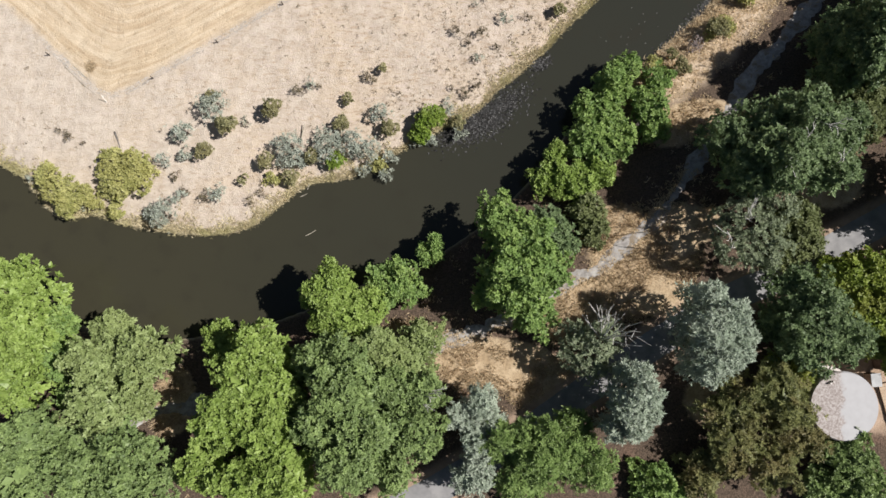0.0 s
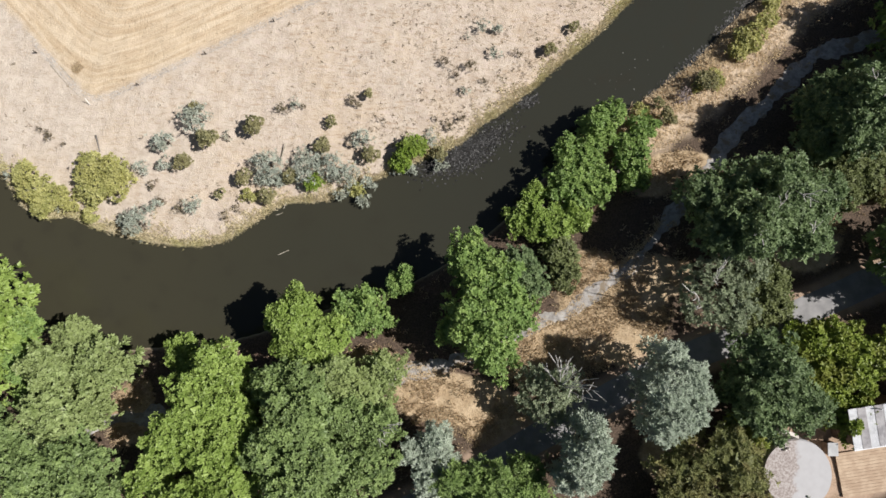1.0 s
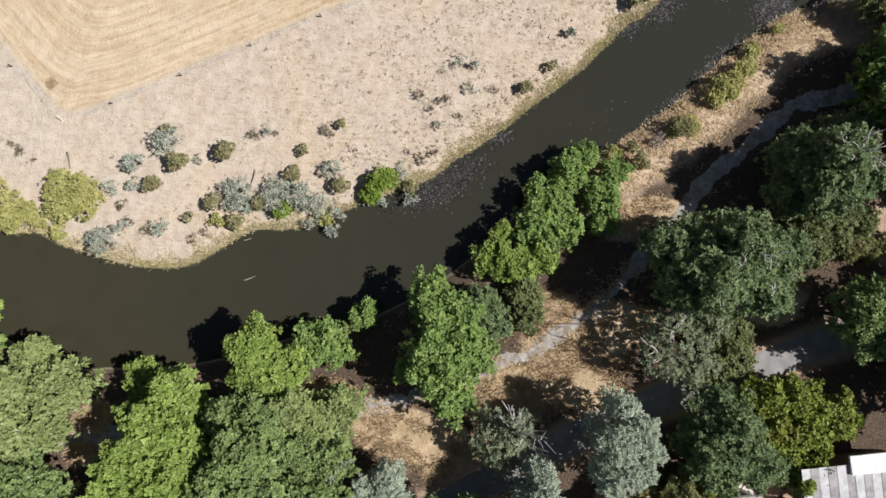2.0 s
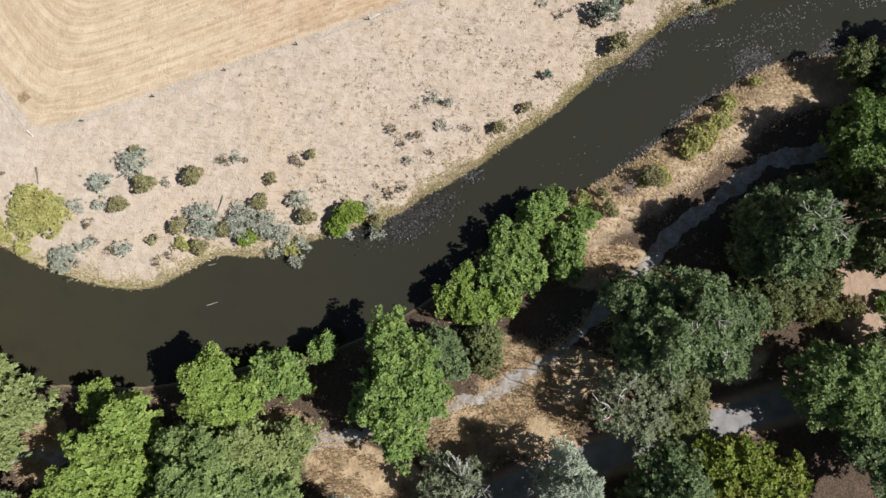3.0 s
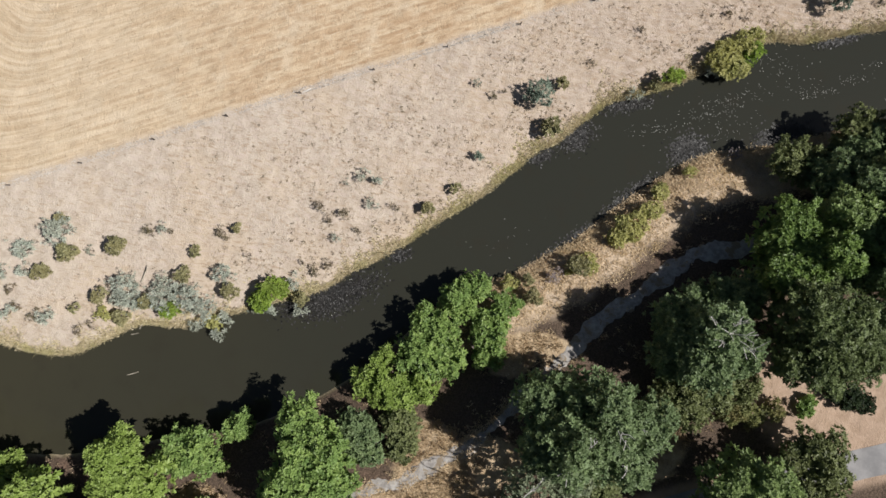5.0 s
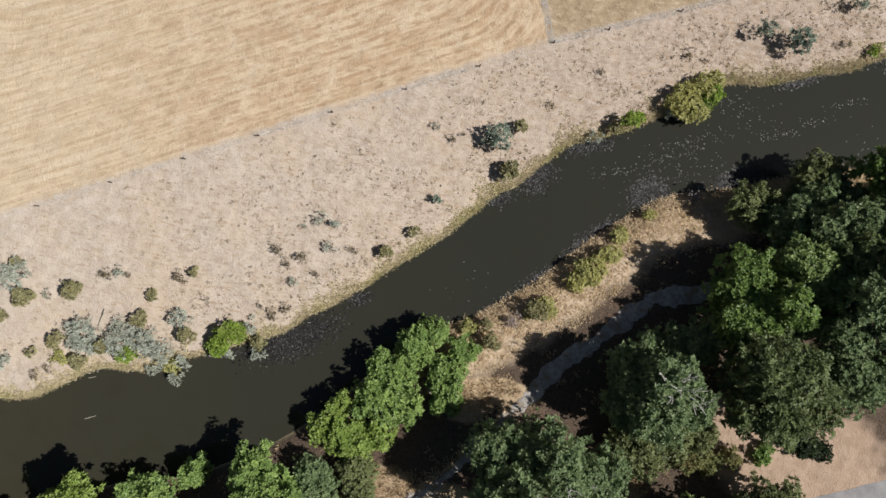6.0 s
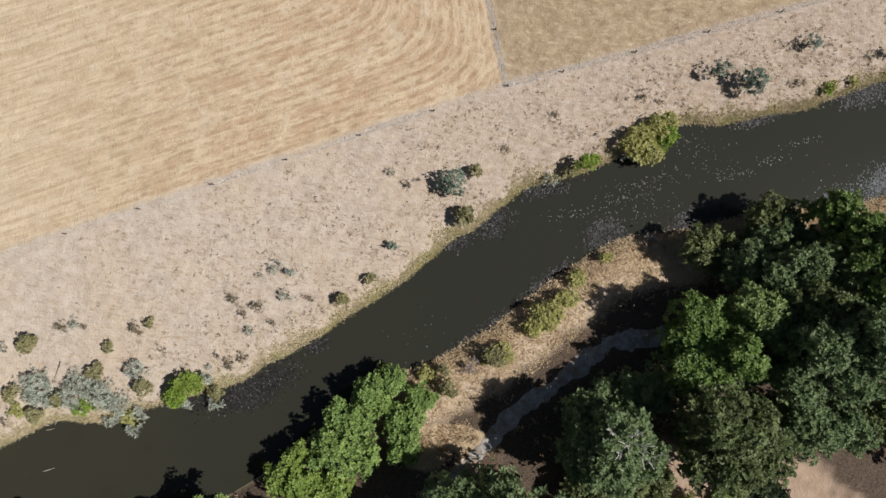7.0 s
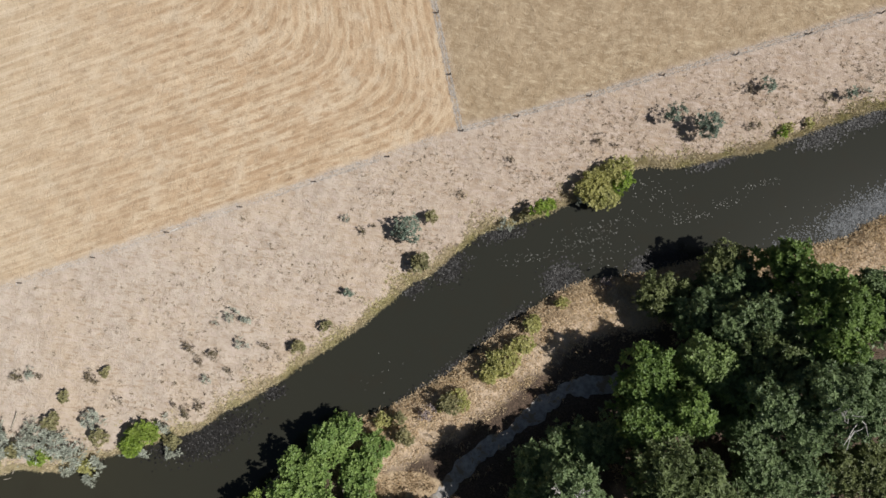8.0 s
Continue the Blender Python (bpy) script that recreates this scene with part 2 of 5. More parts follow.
FIELD_SHORE = smooth_line([
    (-700, 190), (-160, 44), (-90, 29), (-66, 21), (-55.6, 16.4), (-51.9, 14.2), (-49.3, 11), (-47.1, 9.4), (-43.6, 9.9),
    (-40.4, 8.9), (-36.5, 8.1), (-31.9, 7.4), (-27, 7.5), (-23.5, 8.5), (-20.7, 10.6), (-16.5, 13.6), (-11.6, 14.3),
    (-6.7, 16.9), (-1, 19.9), (3.2, 21.9), (6.8, 25.1), (11, 28.5), (15.5, 33), (19.3, 36.5), (22.8, 40.5), (25.8, 44.4),
    (28, 46), (30.8, 49.6), (33.7, 52.6), (37, 54.1), (41.4, 56.8), (46, 60), (49.7, 63.7), (55.5, 64.9), (60.6, 67.2),
    (65.2, 68.8), (68.4, 70.9), (73.4, 74), (79, 76.9), (100, 88), (170, 120), (700, 330)])
WOOD_SHORE = smooth_line([
    (-700, 150), (-160, 14), (-90, 4), (-65, 0), (-54.8, -2), (-48.5, -2.8), (-37.2, -6.1), (-31.6, -5.6), (-24.6, -4.6),
    (-18.4, -2.8), (-10.1, 0.8), (-3.7, 2.9), (3.8, 7.4), (10.3, 13.1), (15.8, 20), (20.4, 25.3), (25.4, 28.2), (28.4, 30.6),
    (33.8, 35.4), (37.7, 40.3), (40.7, 43.3), (44.8, 47.2), (48, 48.9), (50.8, 49.8), (54, 50.9), (59, 53.4), (64.1, 55.6),
    (70.8, 57.2), (77.3, 60), (81.4, 63.3), (102, 74), (175, 108), (700, 300)])
FENCE_WEST = [(-140, 108), (-50.8, 32), (-43.2, 25), (-41.4, 24.2), (-39.4, 24.5)]
FENCE_MID = [(-39.4, 24.5), (-27.9, 31), (28.9, 63.9)]
FENCE_EAST = [(28.9, 63.9), (42.7, 70.6), (67.9, 83.5), (170, 136), (700, 390)]
FENCE_NORTH = [(28.9, 63.9), (26.1, 70.4), (22.6, 78.9), (-20, 182), (-200, 620)]
TRAIL_LINE = smooth_line([(-75, -22), (-50, -20), (-34, -14), (-20, -11.5), (-8, -8.4), (0.3, -6), (6.4, -3.7), (17.8, 2.4), (21.3, 5),
                          (26, 9.4), (28.9, 13.4), (32.6, 19), (37.3, 25.2), (40.7, 29.0), (43.4, 32.6), (46.9, 35.9), (51, 37.6), (55, 38.8), (70, 41), (95, 48)])
ROAD_LINE = smooth_line([(-60, -44), (-20, -30), (-1, -22.5), (20, -9), (32, -1.5), (39.8, 1.9), (44.4, 4.5), (54, 9.6), (67.2, 16.2), (90, 26), (140, 40)])


def away(x, y, line, closed=False):
    """Distance of every (x, y) from a line of the plan."""
    p = np.asarray(line, float)
    best = np.full(np.shape(x), 1e9)
    for a, b in zip(p[:-1], p[1:]):
        d = b - a
        s = np.clip(((x - a[0]) * d[0] + (y - a[1]) * d[1]) / max(d @ d, 1e-9), 0, 1)
        best = np.minimum(best, (x - a[0] - s * d[0]) ** 2 + (y - a[1] - s * d[1]) ** 2)
    return np.sqrt(best)


def beyond(x, y, line):
    """True where (x, y) lies on the +y side of a line that runs along +x."""
    p = np.asarray(line, float)
    order = np.argsort(p[:, 0], kind="stable")
    return y > np.interp(x, p[order, 0], p[order, 1])


def step(v, low, high):
    s = np.clip((v - low) / (high - low), 0, 1)
    return s * s * (3 - 2 * s)


def ripple(x, y):
    return (np.sin(x * 0.71 + 1.3 * np.sin(y * 0.53)) * np.sin(y * 0.83 + 1.1 * np.sin(x * 0.37))
            + 0.5 * np.sin(x * 1.9 + y * 1.3) * np.sin(y * 2.3 - x * 1.1))


def shore_distance(x, y):
    """Signed distance from the water's edge (inside the river: minus), and whether the place is on the wooded side."""
    a, b = away(x, y, FIELD_SHORE), away(x, y, WOOD_SHORE)
    field, wood = beyond(x, y, FIELD_SHORE), ~beyond(x, y, WOOD_SHORE)
    d = np.where(field, a, np.where(wood, b, -np.minimum(a, b)))
    return d, wood


def height(x, y):
    """The ground's height over the water."""
    x, y = np.asarray(x, float), np.asarray(y, float)
    d, wood = shore_distance(x, y)
    o = np.maximum(d, 0)
    left = 0.55 * (1 - np.exp(-o / 0.7)) + 1.25 * (1 - np.exp(-o / 16))
    right = 0.7 * (1 - np.exp(-o / 0.8)) + 6.6 * (1 - np.exp(-np.minimum(o, 120) / 30))
    h = np.where(wood, right, left) + 0.07 * ripple(x, y) * step(o, 0, 3)
    return np.where(d > 0, h, -np.minimum(0.12 - 0.45 * d, 1.6))


def axis(low, high, fine):
    """Grid lines: fine in the middle, ever wider towards the horizon."""
    mid = np.arange(low, high, fine)
    grow = fine * np.cumsum(1.22 ** np.arange(1, 36))
    grow = grow[grow < 4200]
    return np.concatenate([low - grow[::-1], mid, mid[-1] + grow])


def sheet(name, xs, ys, z, material):
    gx, gy = np.meshgrid(xs, ys)
    co = np.stack([gx, gy, z(gx, gy)], -1).reshape(-1, 3)
    w, h = len(xs), len(ys)
    i = (np.arange(h - 1)[:, None] * w + np.arange(w - 1)[None]).ravel()
    quads = np.stack([i, i + 1, i + w + 1, i + w], -1)
    return raw_mesh(name, co, quads, material, True), gx.ravel(), gy.ravel()


def raw_mesh(name, co, faces, material, smooth=False):
    """A mesh from arrays of corners and of faces with equally many corners each."""
    me = bpy.data.meshes.new(name)
    co, faces = np.asarray(co, np.float32), np.asarray(faces, np.int32)
    k = faces.shape[1]
    me.vertices.add(len(co))
    me.vertices.foreach_set("co", co.ravel())
    me.loops.add(faces.size)
    me.loops.foreach_set("vertex_index", faces.ravel())
    me.polygons.add(len(faces))
    me.polygons.foreach_set("loop_start", np.arange(0, faces.size, k, dtype=np.int32))
    me.polygons.foreach_set("use_smooth", np.full(len(faces), smooth))
    me.materials.append(material)
    me.update(calc_edges=True)
    return me


me, gx, gy = sheet("ground", axis(-68, 96, 0.45), axis(-32, 96, 0.45), height, GROUND)
d, wood = shore_distance(gx, gy)
edge_w, edge_m, edge_e = away(gx, gy, FENCE_WEST), away(gx, gy, FENCE_MID), away(gx, gy, FENCE_EAST)
edge_n = away(gx, gy, FENCE_NORTH)
to_fence = np.minimum(np.minimum(edge_w, edge_m), edge_e)
inside = np.where(gx < -41.4, beyond(gx, gy, FENCE_WEST[:3]), beyond(gx, gy, FENCE_MID + FENCE_EAST[1:]))
north_x = np.interp(gy, [p[1] for p in FENCE_NORTH], [p[0] for p in FENCE_NORTH])
# ellipses where sun reaches the wood floor; the rest keeps the shade-dark litter
SUNLIT_STRAW_PATCHES = [(20.6, 7.5, 3.0, 2.2), (28.0, 7.6, 3.6, 2.0), (21.0, -0.6, 4.4, 2.0), (25.5, -0.8, 3.4, 1.8), (8.9, -8.3, 3.2, 1.7), (2.9, -9.0, 2.4, 1.8),
                 (23.5, 4.5, 5.0, 3.0), (16.0, -2.5, 4.0, 3.0), (5.5, -8.5, 5.5, 2.4), (12.0, -10.5, 4.0, 2.4), (31.0, -12.5, 3.0, 2.4),
                 (27.3, 19.6, 2.6, 2.0), (31.5, 21.5, 3.4, 1.2), (-4.0, -6.0, 3.0, 2.0), (44.0, 13.0, 4.0, 3.0), (-32.0, -13.0, 2.0, 3.0)]
strewn = np.max([step(-np.hypot((gx - x) / a, (gy - y) / b), -1.6, -0.75) for x, y, a, b in SUNLIT_STRAW_PATCHES], axis=0)
values = {
    "straw": strewn,
    "wooded": wood * step(d, -1, 0.2),
    "mown": inside * step(to_fence + 0.3 * ripple(gx * 2, gy * 2), 0.1, 1.2),
    "field_two": step(gx - north_x, -0.4, 0.6),
    "row": -np.log(np.exp(-np.minimum(edge_w, 150) / 2) + np.exp(-np.minimum(edge_m, 150) / 2) + np.exp(-np.minimum(edge_e, 150) / 2)
                   + np.exp(-np.minimum(edge_n, 150) / 2)) * 2 + 0.06 * ripple(gx * 0.3, gy * 0.3),
    "worn": 1 - step(np.minimum(to_fence, edge_n), 0.25, 0.9),
    "rim": 1 - step(d, -0.1, 0.4),
    "open_bank": wood * (1 - step(d + 0.5 * ripple(gx, gy), 5.2, 6.8)) * step(gx, 21, 27),
    "sand": np.maximum(step(-np.hypot((gx - 64) / 11.5, (gy - 22.5) / 5.6) - 0.12 * ripple(gx, gy), -1.15, -0.85),
                       np.maximum(step(-np.hypot((gx - 49) / 7, (gy + 11) / 5), -1.1, -0.9), 0.8 * (1 - step(away(gx, gy, ROAD_LINE), 1.9, 3.0)))),
}
for key, value in values.items():
    me.attributes.new(key, "FLOAT", "POINT").data.foreach_set("value", np.asarray(value, np.float32))
ground = tagged(new("ground", me), "dry pasture, mown field and wooded bank with shade-darkened litter", "ground", kind="structure")

water_me, _, _ = sheet("water", axis(-68, 96, 4.0), axis(-32, 96, 4.0), lambda x, y: np.zeros_like(x), WATER)
# keep the water within reach of the river
bm = bmesh.new()
bm.from_mesh(water_me)
spots = np.array([v.co[:2] for v in bm.verts])
dry = shore_distance(spots[:, 0], spots[:, 1])[0] > 14 + 0.3 * np.abs(spots[:, 0]) * (np.abs(spots[:, 0]) > 100)
far_off = [v for v, gone in zip(bm.verts, dry) if gone]
bmesh.ops.delete(bm, geom=far_off, context="VERTS")
bm.to_mesh(water_me)
bm.free()
tagged(new("water", water_me), "calm murky olive-brown river between grassy banks", "river", kind="structure")


def ribbon(name, line, width, lift, material, label, category, ragged=0.0):
    """A path or road that follows the ground; width: rows of x and metres."""
    p = np.asarray(line, float)
    gap = np.hypot(*(p[1:] - p[:-1]).T)
    s = np.concatenate([[0], np.cumsum(gap)])
    at = np.arange(0, s[-1], 0.4)
    x, y = np.interp(at, s, p[:, 0]), np.interp(at, s, p[:, 1])
    tx, ty = np.gradient(x), np.gradient(y)
    n = np.hypot(tx, ty)
    nx, ny = -ty / n, tx / n
    across = np.linspace(-1, 1, 9)
    rng = np.random.default_rng(len(at))
    wob = [np.convolve(rng.normal(size=len(at) + 8), np.ones(5) / 5, "same")[4:-4] for _ in range(2)]
    half = np.interp(x, [p[0] for p in width], [p[1] for p in width])[:, None] / 2 * (1 + ragged * np.where(across[None] < 0, wob[0][:, None], wob[1][:, None]))
    gx, gy = x[:, None] + nx[:, None] * across * half, y[:, None] + ny[:, None] * across * half
    z = height(gx, gy) + lift * (1 - 0.9 * np.abs(across) ** 6) + 0.012
    w = len(across)
    i = (np.arange(len(at) - 1)[:, None] * w + np.arange(w - 1)[None]).ravel()
    me = raw_mesh(name, np.stack([gx, gy, z], -1).reshape(-1, 3), np.stack([i, i + 1, i + w + 1, i + w], -1), material, True)
    return tagged(new(name, me), label, category, kind="structure")


ribbon("trail", TRAIL_LINE, [(28, 1.5), (38, 1.7)], 0.05, TRAIL, "pale dusty footpath winding beneath the trees", "trail", 0.8)
ribbon("road", ROAD_LINE, [(0, 3.2)], 0.06, ASPHALT, "narrow grey asphalt lane in the wood", "road", 0.03)

# ---- plants ----
def part(name, me, parent, label=""):
    ob = new(name, me)
    ob.parent = parent
    return tagged(ob, label)


def tube(rings, sides=7):
    """Corners and quads of a tapered tube through (centre, radius) rings."""
    co, quads = [], []
    for k, (c, r) in enumerate(rings):
        c = np.asarray(c, float)
        a = np.asarray(rings[max(k - 1, 0)][0], float)
        b = np.asarray(rings[min(k + 1, len(rings) - 1)][0], float)
        t = (b - a) / max(np.linalg.norm(b - a), 1e-6)
        u = np.cross(t, (0.3, 0.9, 0.1) if abs(t[2]) > 0.8 else (0, 0, 1))
        u /= np.linalg.norm(u)
        v = np.cross(t, u)
        for j in range(sides):
            w = 2 * math.pi * j / sides
            co.append(c + r * (math.cos(w) * u + math.sin(w) * v))
        if k:
            o, q = (k - 1) * sides, k * sides
            quads += [(o + j, o + (j + 1) % sides, q + (j + 1) % sides, q + j) for j in range(sides)]
    return np.array(co), np.array(quads)


def tubes(name, many, material, sides=7):
    cos, faces, n = [], [], 0
    for rings in many:
        c, f = tube(rings, sides)
        cos.append(c)
        faces.append(f + n)
        n += len(c)
    return raw_mesh(name, np.vstack(cos), np.vstack(faces), material, True)


def limb(a, b, r0, r1, rng, sag=0.12, rings=5):
    """A bent, tapering limb from a to b."""
    a, b = np.asarray(a, float), np.asarray(b, float)
    bend = rng.normal(size=3) * np.linalg.norm(b - a) * sag
    return [(a + (b - a) * s + bend * math.sin(math.pi * s), r0 + (r1 - r0) * s) for s in np.linspace(0, 1, rings)]


def unit(v):
    return v / np.maximum(np.linalg.norm(v, axis=-1, keepdims=True), 1e-6)


def leaf_arrays(at, normal, length, width, rng, along=None):
    """Corners and quads of many single pointed leaves."""
    n = len(at)
    normal = unit(normal)
    t = rng.normal(size=(n, 3)) if along is None else along + rng.normal(size=(n, 3)) * 0.35
    t = unit(t - normal * np.sum(t * normal, -1, keepdims=True))
    s = np.cross(normal, t)
    l, w = (length * rng.uniform(0.65, 1.35, n))[:, None], (width * rng.uniform(0.65, 1.35, n))[:, None]
    co = np.stack([at - t * l / 2, at + s * w / 2 - t * l * 0.05, at + t * l / 2 - normal * l * 0.12, at - s * w / 2 - t * l * 0.05], 1)
    return co.reshape(-1, 3), np.arange(4 * n).reshape(-1, 4)


def leaf_mesh(name, at, normal, length, width, material, rng, along=None):
    """Many small pointed leaves as one mesh."""
    return raw_mesh(name, *leaf_arrays(at, normal, length, width, rng, along), material)


def sprig_arrays(at, normal, radius, slim, rng, rings, droop=0.15):
    """Corners and quads of leafy sprigs: pointed leaves that spread from one heart, in rings of (number, lift in radians)."""
    n = len(at)
    normal = unit(normal)
    t = rng.normal(size=(n, 3))
    t = unit(t - normal * np.sum(t * normal, -1, keepdims=True))
    s = np.cross(normal, t)
    corners, quads = [at], []
    used = n
    for k, lift in rings:
        spin = rng.uniform(0, 2 * math.pi, n)
        for j in range(k):
            phi = (spin + 2 * math.pi * (j + rng.uniform(-0.25, 0.25, n)) / k)[:, None]
            theta = (lift + rng.normal(size=n) * 0.2)[:, None]
            flat = np.cos(phi) * t + np.sin(phi) * s
            way = flat * np.cos(theta) + normal * np.sin(theta)
            long = (radius * rng.uniform(0.7, 1.3, n))[:, None]
            tip = at + way * long - np.array((0, 0, droop)) * long
            side = np.cross(normal, flat) * long * slim / 2
            mid = at + way * long * 0.5 + normal * long * 0.06
            corners += [mid + side, tip, mid - side]
            i = np.arange(n)
            quads.append(np.stack([i, used + i, used + n + i, used + 2 * n + i], -1))
            used += 3 * n
    return np.vstack(corners), np.vstack(quads)


def joined(*many):
    """Several (corners, quads) as one."""
    cos, faces, n = [], [], 0
    for c, f in many:
        cos.append(c)
        faces.append(f + n)
        n += len(c)
    return np.vstack(cos), np.vstack(faces)


# sprig radius, leaf width over length, sprigs a square metre, share of gaps, raggedness
HABIT = {
    "bright": (0.36, 0.56, 5.2, 0.06, 0.14), "pale": (0.34, 0.54, 5.4, 0.08, 0.16), "mid": (0.36, 0.54, 5.2, 0.10, 0.18),
    "grey": (0.34, 0.52, 5.6, 0.10, 0.16), "oak": (0.33, 0.5, 5.8, 0.13, 0.18), "olive": (0.34, 0.5, 5.6, 0.2, 0.16),
    "olivebrown": (0.36, 0.36, 6.0, 0.26, 0.2), "lime": (0.38, 0.6, 5.2, 0.14, 0.14), "feather": (0.4, 0.32, 6.4, 0.1, 0.22),
    "deep": (0.33, 0.5, 5.8, 0.12, 0.18), "rich": (0.36, 0.54, 5.2, 0.10, 0.18), "sparse": (0.36, 0.4, 5.0, 0.3, 0.2), "spruce": (0.32, 0.3, 7.5, 0.1, 0.2),
    "shrubdark": (0.26, 0.55, 9.0, 0.1, 0.1),
}
LABELS = {
    "bright": "tall bright-green leafy tree with a dense lumpy crown", "pale": "pale green broadleaf tree with a loose crown",
    "mid": "green broadleaf tree with several rounded boughs", "grey": "dull grey-green tree with a dense crown",
    "oak": "large dark-green oak-like tree with a broad crown", "olive": "olive-green tree with a loose, uneven crown",
    "olivebrown": "olive tree with browning, thin foliage", "lime": "yellow-green tree with a rounded crown",
    "feather": "feathery green conifer with drooping sprays", "spruce": "pale silver-green tree with feathery drooping foliage",
    "rich": "tall rich-green leafy tree with a lumpy crown",
    "deep": "tall deep olive-green tree with a dense crown", "sparse": "thin grey-green tree with bare bleached branches", "shrubdark": "low dark elongated shrub on the sandy clearing",
}


def boughs(lobes, rng):
    """Breaks every lobe up into boughs that reach outwards and taper, each a few uneven lumps."""
    out = []
    for x, y, z, r, *low in lobes:
        n = int(6 + 1.5 * r) if low else int(8 + 3.4 * r)
        for k in range(n):
            a, h = 2.4 * k + rng.normal() * 0.4, -0.25 + 1.2 * (k + 0.5) / n
            s = math.sqrt(max(1 - h * h, 0.02))
            way = np.array((math.cos(a) * s, math.sin(a) * s, h * 0.95))
            if low:
                out.append((*(np.array((x, y, z)) + way * r * rng.uniform(0.55, 0.9)), r * rng.uniform(0.42, 0.55), *low))
                continue
            reach, bend = r * rng.uniform(0.72, 1.14), rng.normal(size=3) * 0.1 * r
            for f, size in ((0.5, 0.40), (0.76, 0.29), (1.0, 0.17)):
                centre = np.array((x, y, z)) + way * reach * f + bend * f - (0, 0, 0.12 * r * f * f)
                out.append((*centre, min(r * size, 2.4 * size) * rng.uniform(0.8, 1.2)))
    return out


def shells(lobes, rng):
    """Places and outward directions of the broad inner leaves that close a crown."""
    at, out, size = [], [], []
    for x, y, z, r, *low in lobes:
        n = 14 if low else 50
        u = unit(rng.normal(size=(n, 3)))
        at.append(np.array((x, y, z)) + u * r * (0.62, 0.62, 0.55))
        out.append(u)
        size.append(np.full(n, 0.42 * r))
    return np.vstack(at), np.vstack(out), np.concatenate(size)


def leafy_skin(parts, density, gaps, ragged, rng, floor):
    """Places, outward directions and sizes of the sprigs that cover the outside of all boughs."""
    c, r = np.array([p[:3] for p in parts]), np.array([p[3] for p in parts])
    low = np.array([len(p) > 4 for p in parts])
    count = np.where(low, 0.22, 0.84) * density * 4 * math.pi * r * r
    which = np.repeat(np.arange(len(parts)), count.astype(int) + 2)
    u = unit(rng.normal(size=(len(which), 3)))
    which, u = which[u[:, 2] > -0.3], u[u[:, 2] > -0.3]
    bump = 1 + 0.16 * np.sin(7 * u[:, 0] + which) * np.sin(6 * u[:, 1] + 2 * which)
    deep = rng.uniform(0.84, 1.02, len(u)) + rng.exponential(ragged, len(u)) * (rng.random(len(u)) < 0.5)
    p = c[which] + u * (r[which] * bump * deep)[:, None] * (1, 1, 0.92)
    keep = p[:, 2] > floor + 0.4
    hollow = np.sin(2.3 * p[:, 0] + 1.7 * np.sin(1.9 * p[:, 1])) * np.sin(2.1 * p[:, 1] + 1.5 * np.sin(2.2 * p[:, 2])) * np.sin(1.8 * p[:, 2] + 1.1 * p[:, 0])
    keep &= hollow + rng.normal(size=len(p)) * 0.12 < 1.0 - 2.6 * gaps
    for j in range(len(parts)):
        near = np.abs(p[:, 0] - c[j, 0]) < r[j]
        k = np.flatnonzero(near & (which != j))
        keep[k[np.sum((p[k] - c[j]) ** 2, 1) < (0.78 * r[j]) ** 2]] = False
    return p[keep], u[keep], low[which[keep]]


def crown(lobes, kind, rng, floor):
    radius, slim, density, gaps, ragged = HABIT[kind]
    parts = boughs(lobes, rng)
    at, u, low = leafy_skin(parts, density, gaps, ragged, rng, floor)
    facing = u + (0, 0, 0.35) + rng.normal(size=u.shape) * 0.22
    size = np.where(low, 1.7, 1.0) * radius * rng.uniform(0.75, 1.25, len(at))
    skin = sprig_arrays(at, facing, size, slim, rng, ((6, 0.3), (3, 0.95)))
    if kind == "sparse":
        return raw_mesh("crown", *skin, LEAVES[kind])
    at, u, wide = shells(lobes, rng)
    inner, u2, wide2 = shells(parts, rng)
    k = slice(None, None, 5)
    at, u, wide = np.vstack([at, inner[k]]), np.vstack([u, u2[k]]), np.concatenate([wide, wide2[k] * 1.6])
    up = at[:, 2] > floor + 0.6
    core = leaf_arrays(at[up], u[up], wide[up], wide[up] * 0.6, rng)
    return raw_mesh("crown", *joined(skin, core), LEAVES[kind])


def wood_of(lobes, base, rng):
    """The trunk, and one limb with its branches for every lobe."""
    top = max(l[2] for l in lobes)
    girth = 0.012 * (top - base[2]) + 0.05 * max(l[3] for l in lobes)
    fork = np.array([np.average([l[0] for l in lobes]) * 0.3 + base[0] * 0.7, np.average([l[1] for l in lobes]) * 0.3 + base[1] * 0.7,
                     base[2] + 0.42 * (min(l[2] for l in lobes) - base[2])])
    foot = np.array(base) - (0, 0, 0.3)
    stem = [[(foot, girth * 1.5), (foot + (0, 0, 0.5), girth * 1.1), *limb(foot + (0, 0, 0.9), fork, girth, girth * 0.8, rng, 0.04, 4)]]
    limbs = []
    for x, y, z, r in lobes:
        tip = np.array((x, y, z + 0.35 * r))
        many = [limb(fork - (0, 0, 0.15), tip, girth * 0.62, 0.05, rng, 0.08)]
        mid = fork + (tip - fork) * 0.6
        for _ in range(3):
            many.append(limb(mid, np.array((x, y, z)) + unit(rng.normal(size=3)) * r * 0.7, girth * 0.25, 0.025, rng, 0.1, 4))
        limbs.append(tubes("limb", many, BARK, 6))
    return tubes("trunk", stem, BARK, 7), limbs


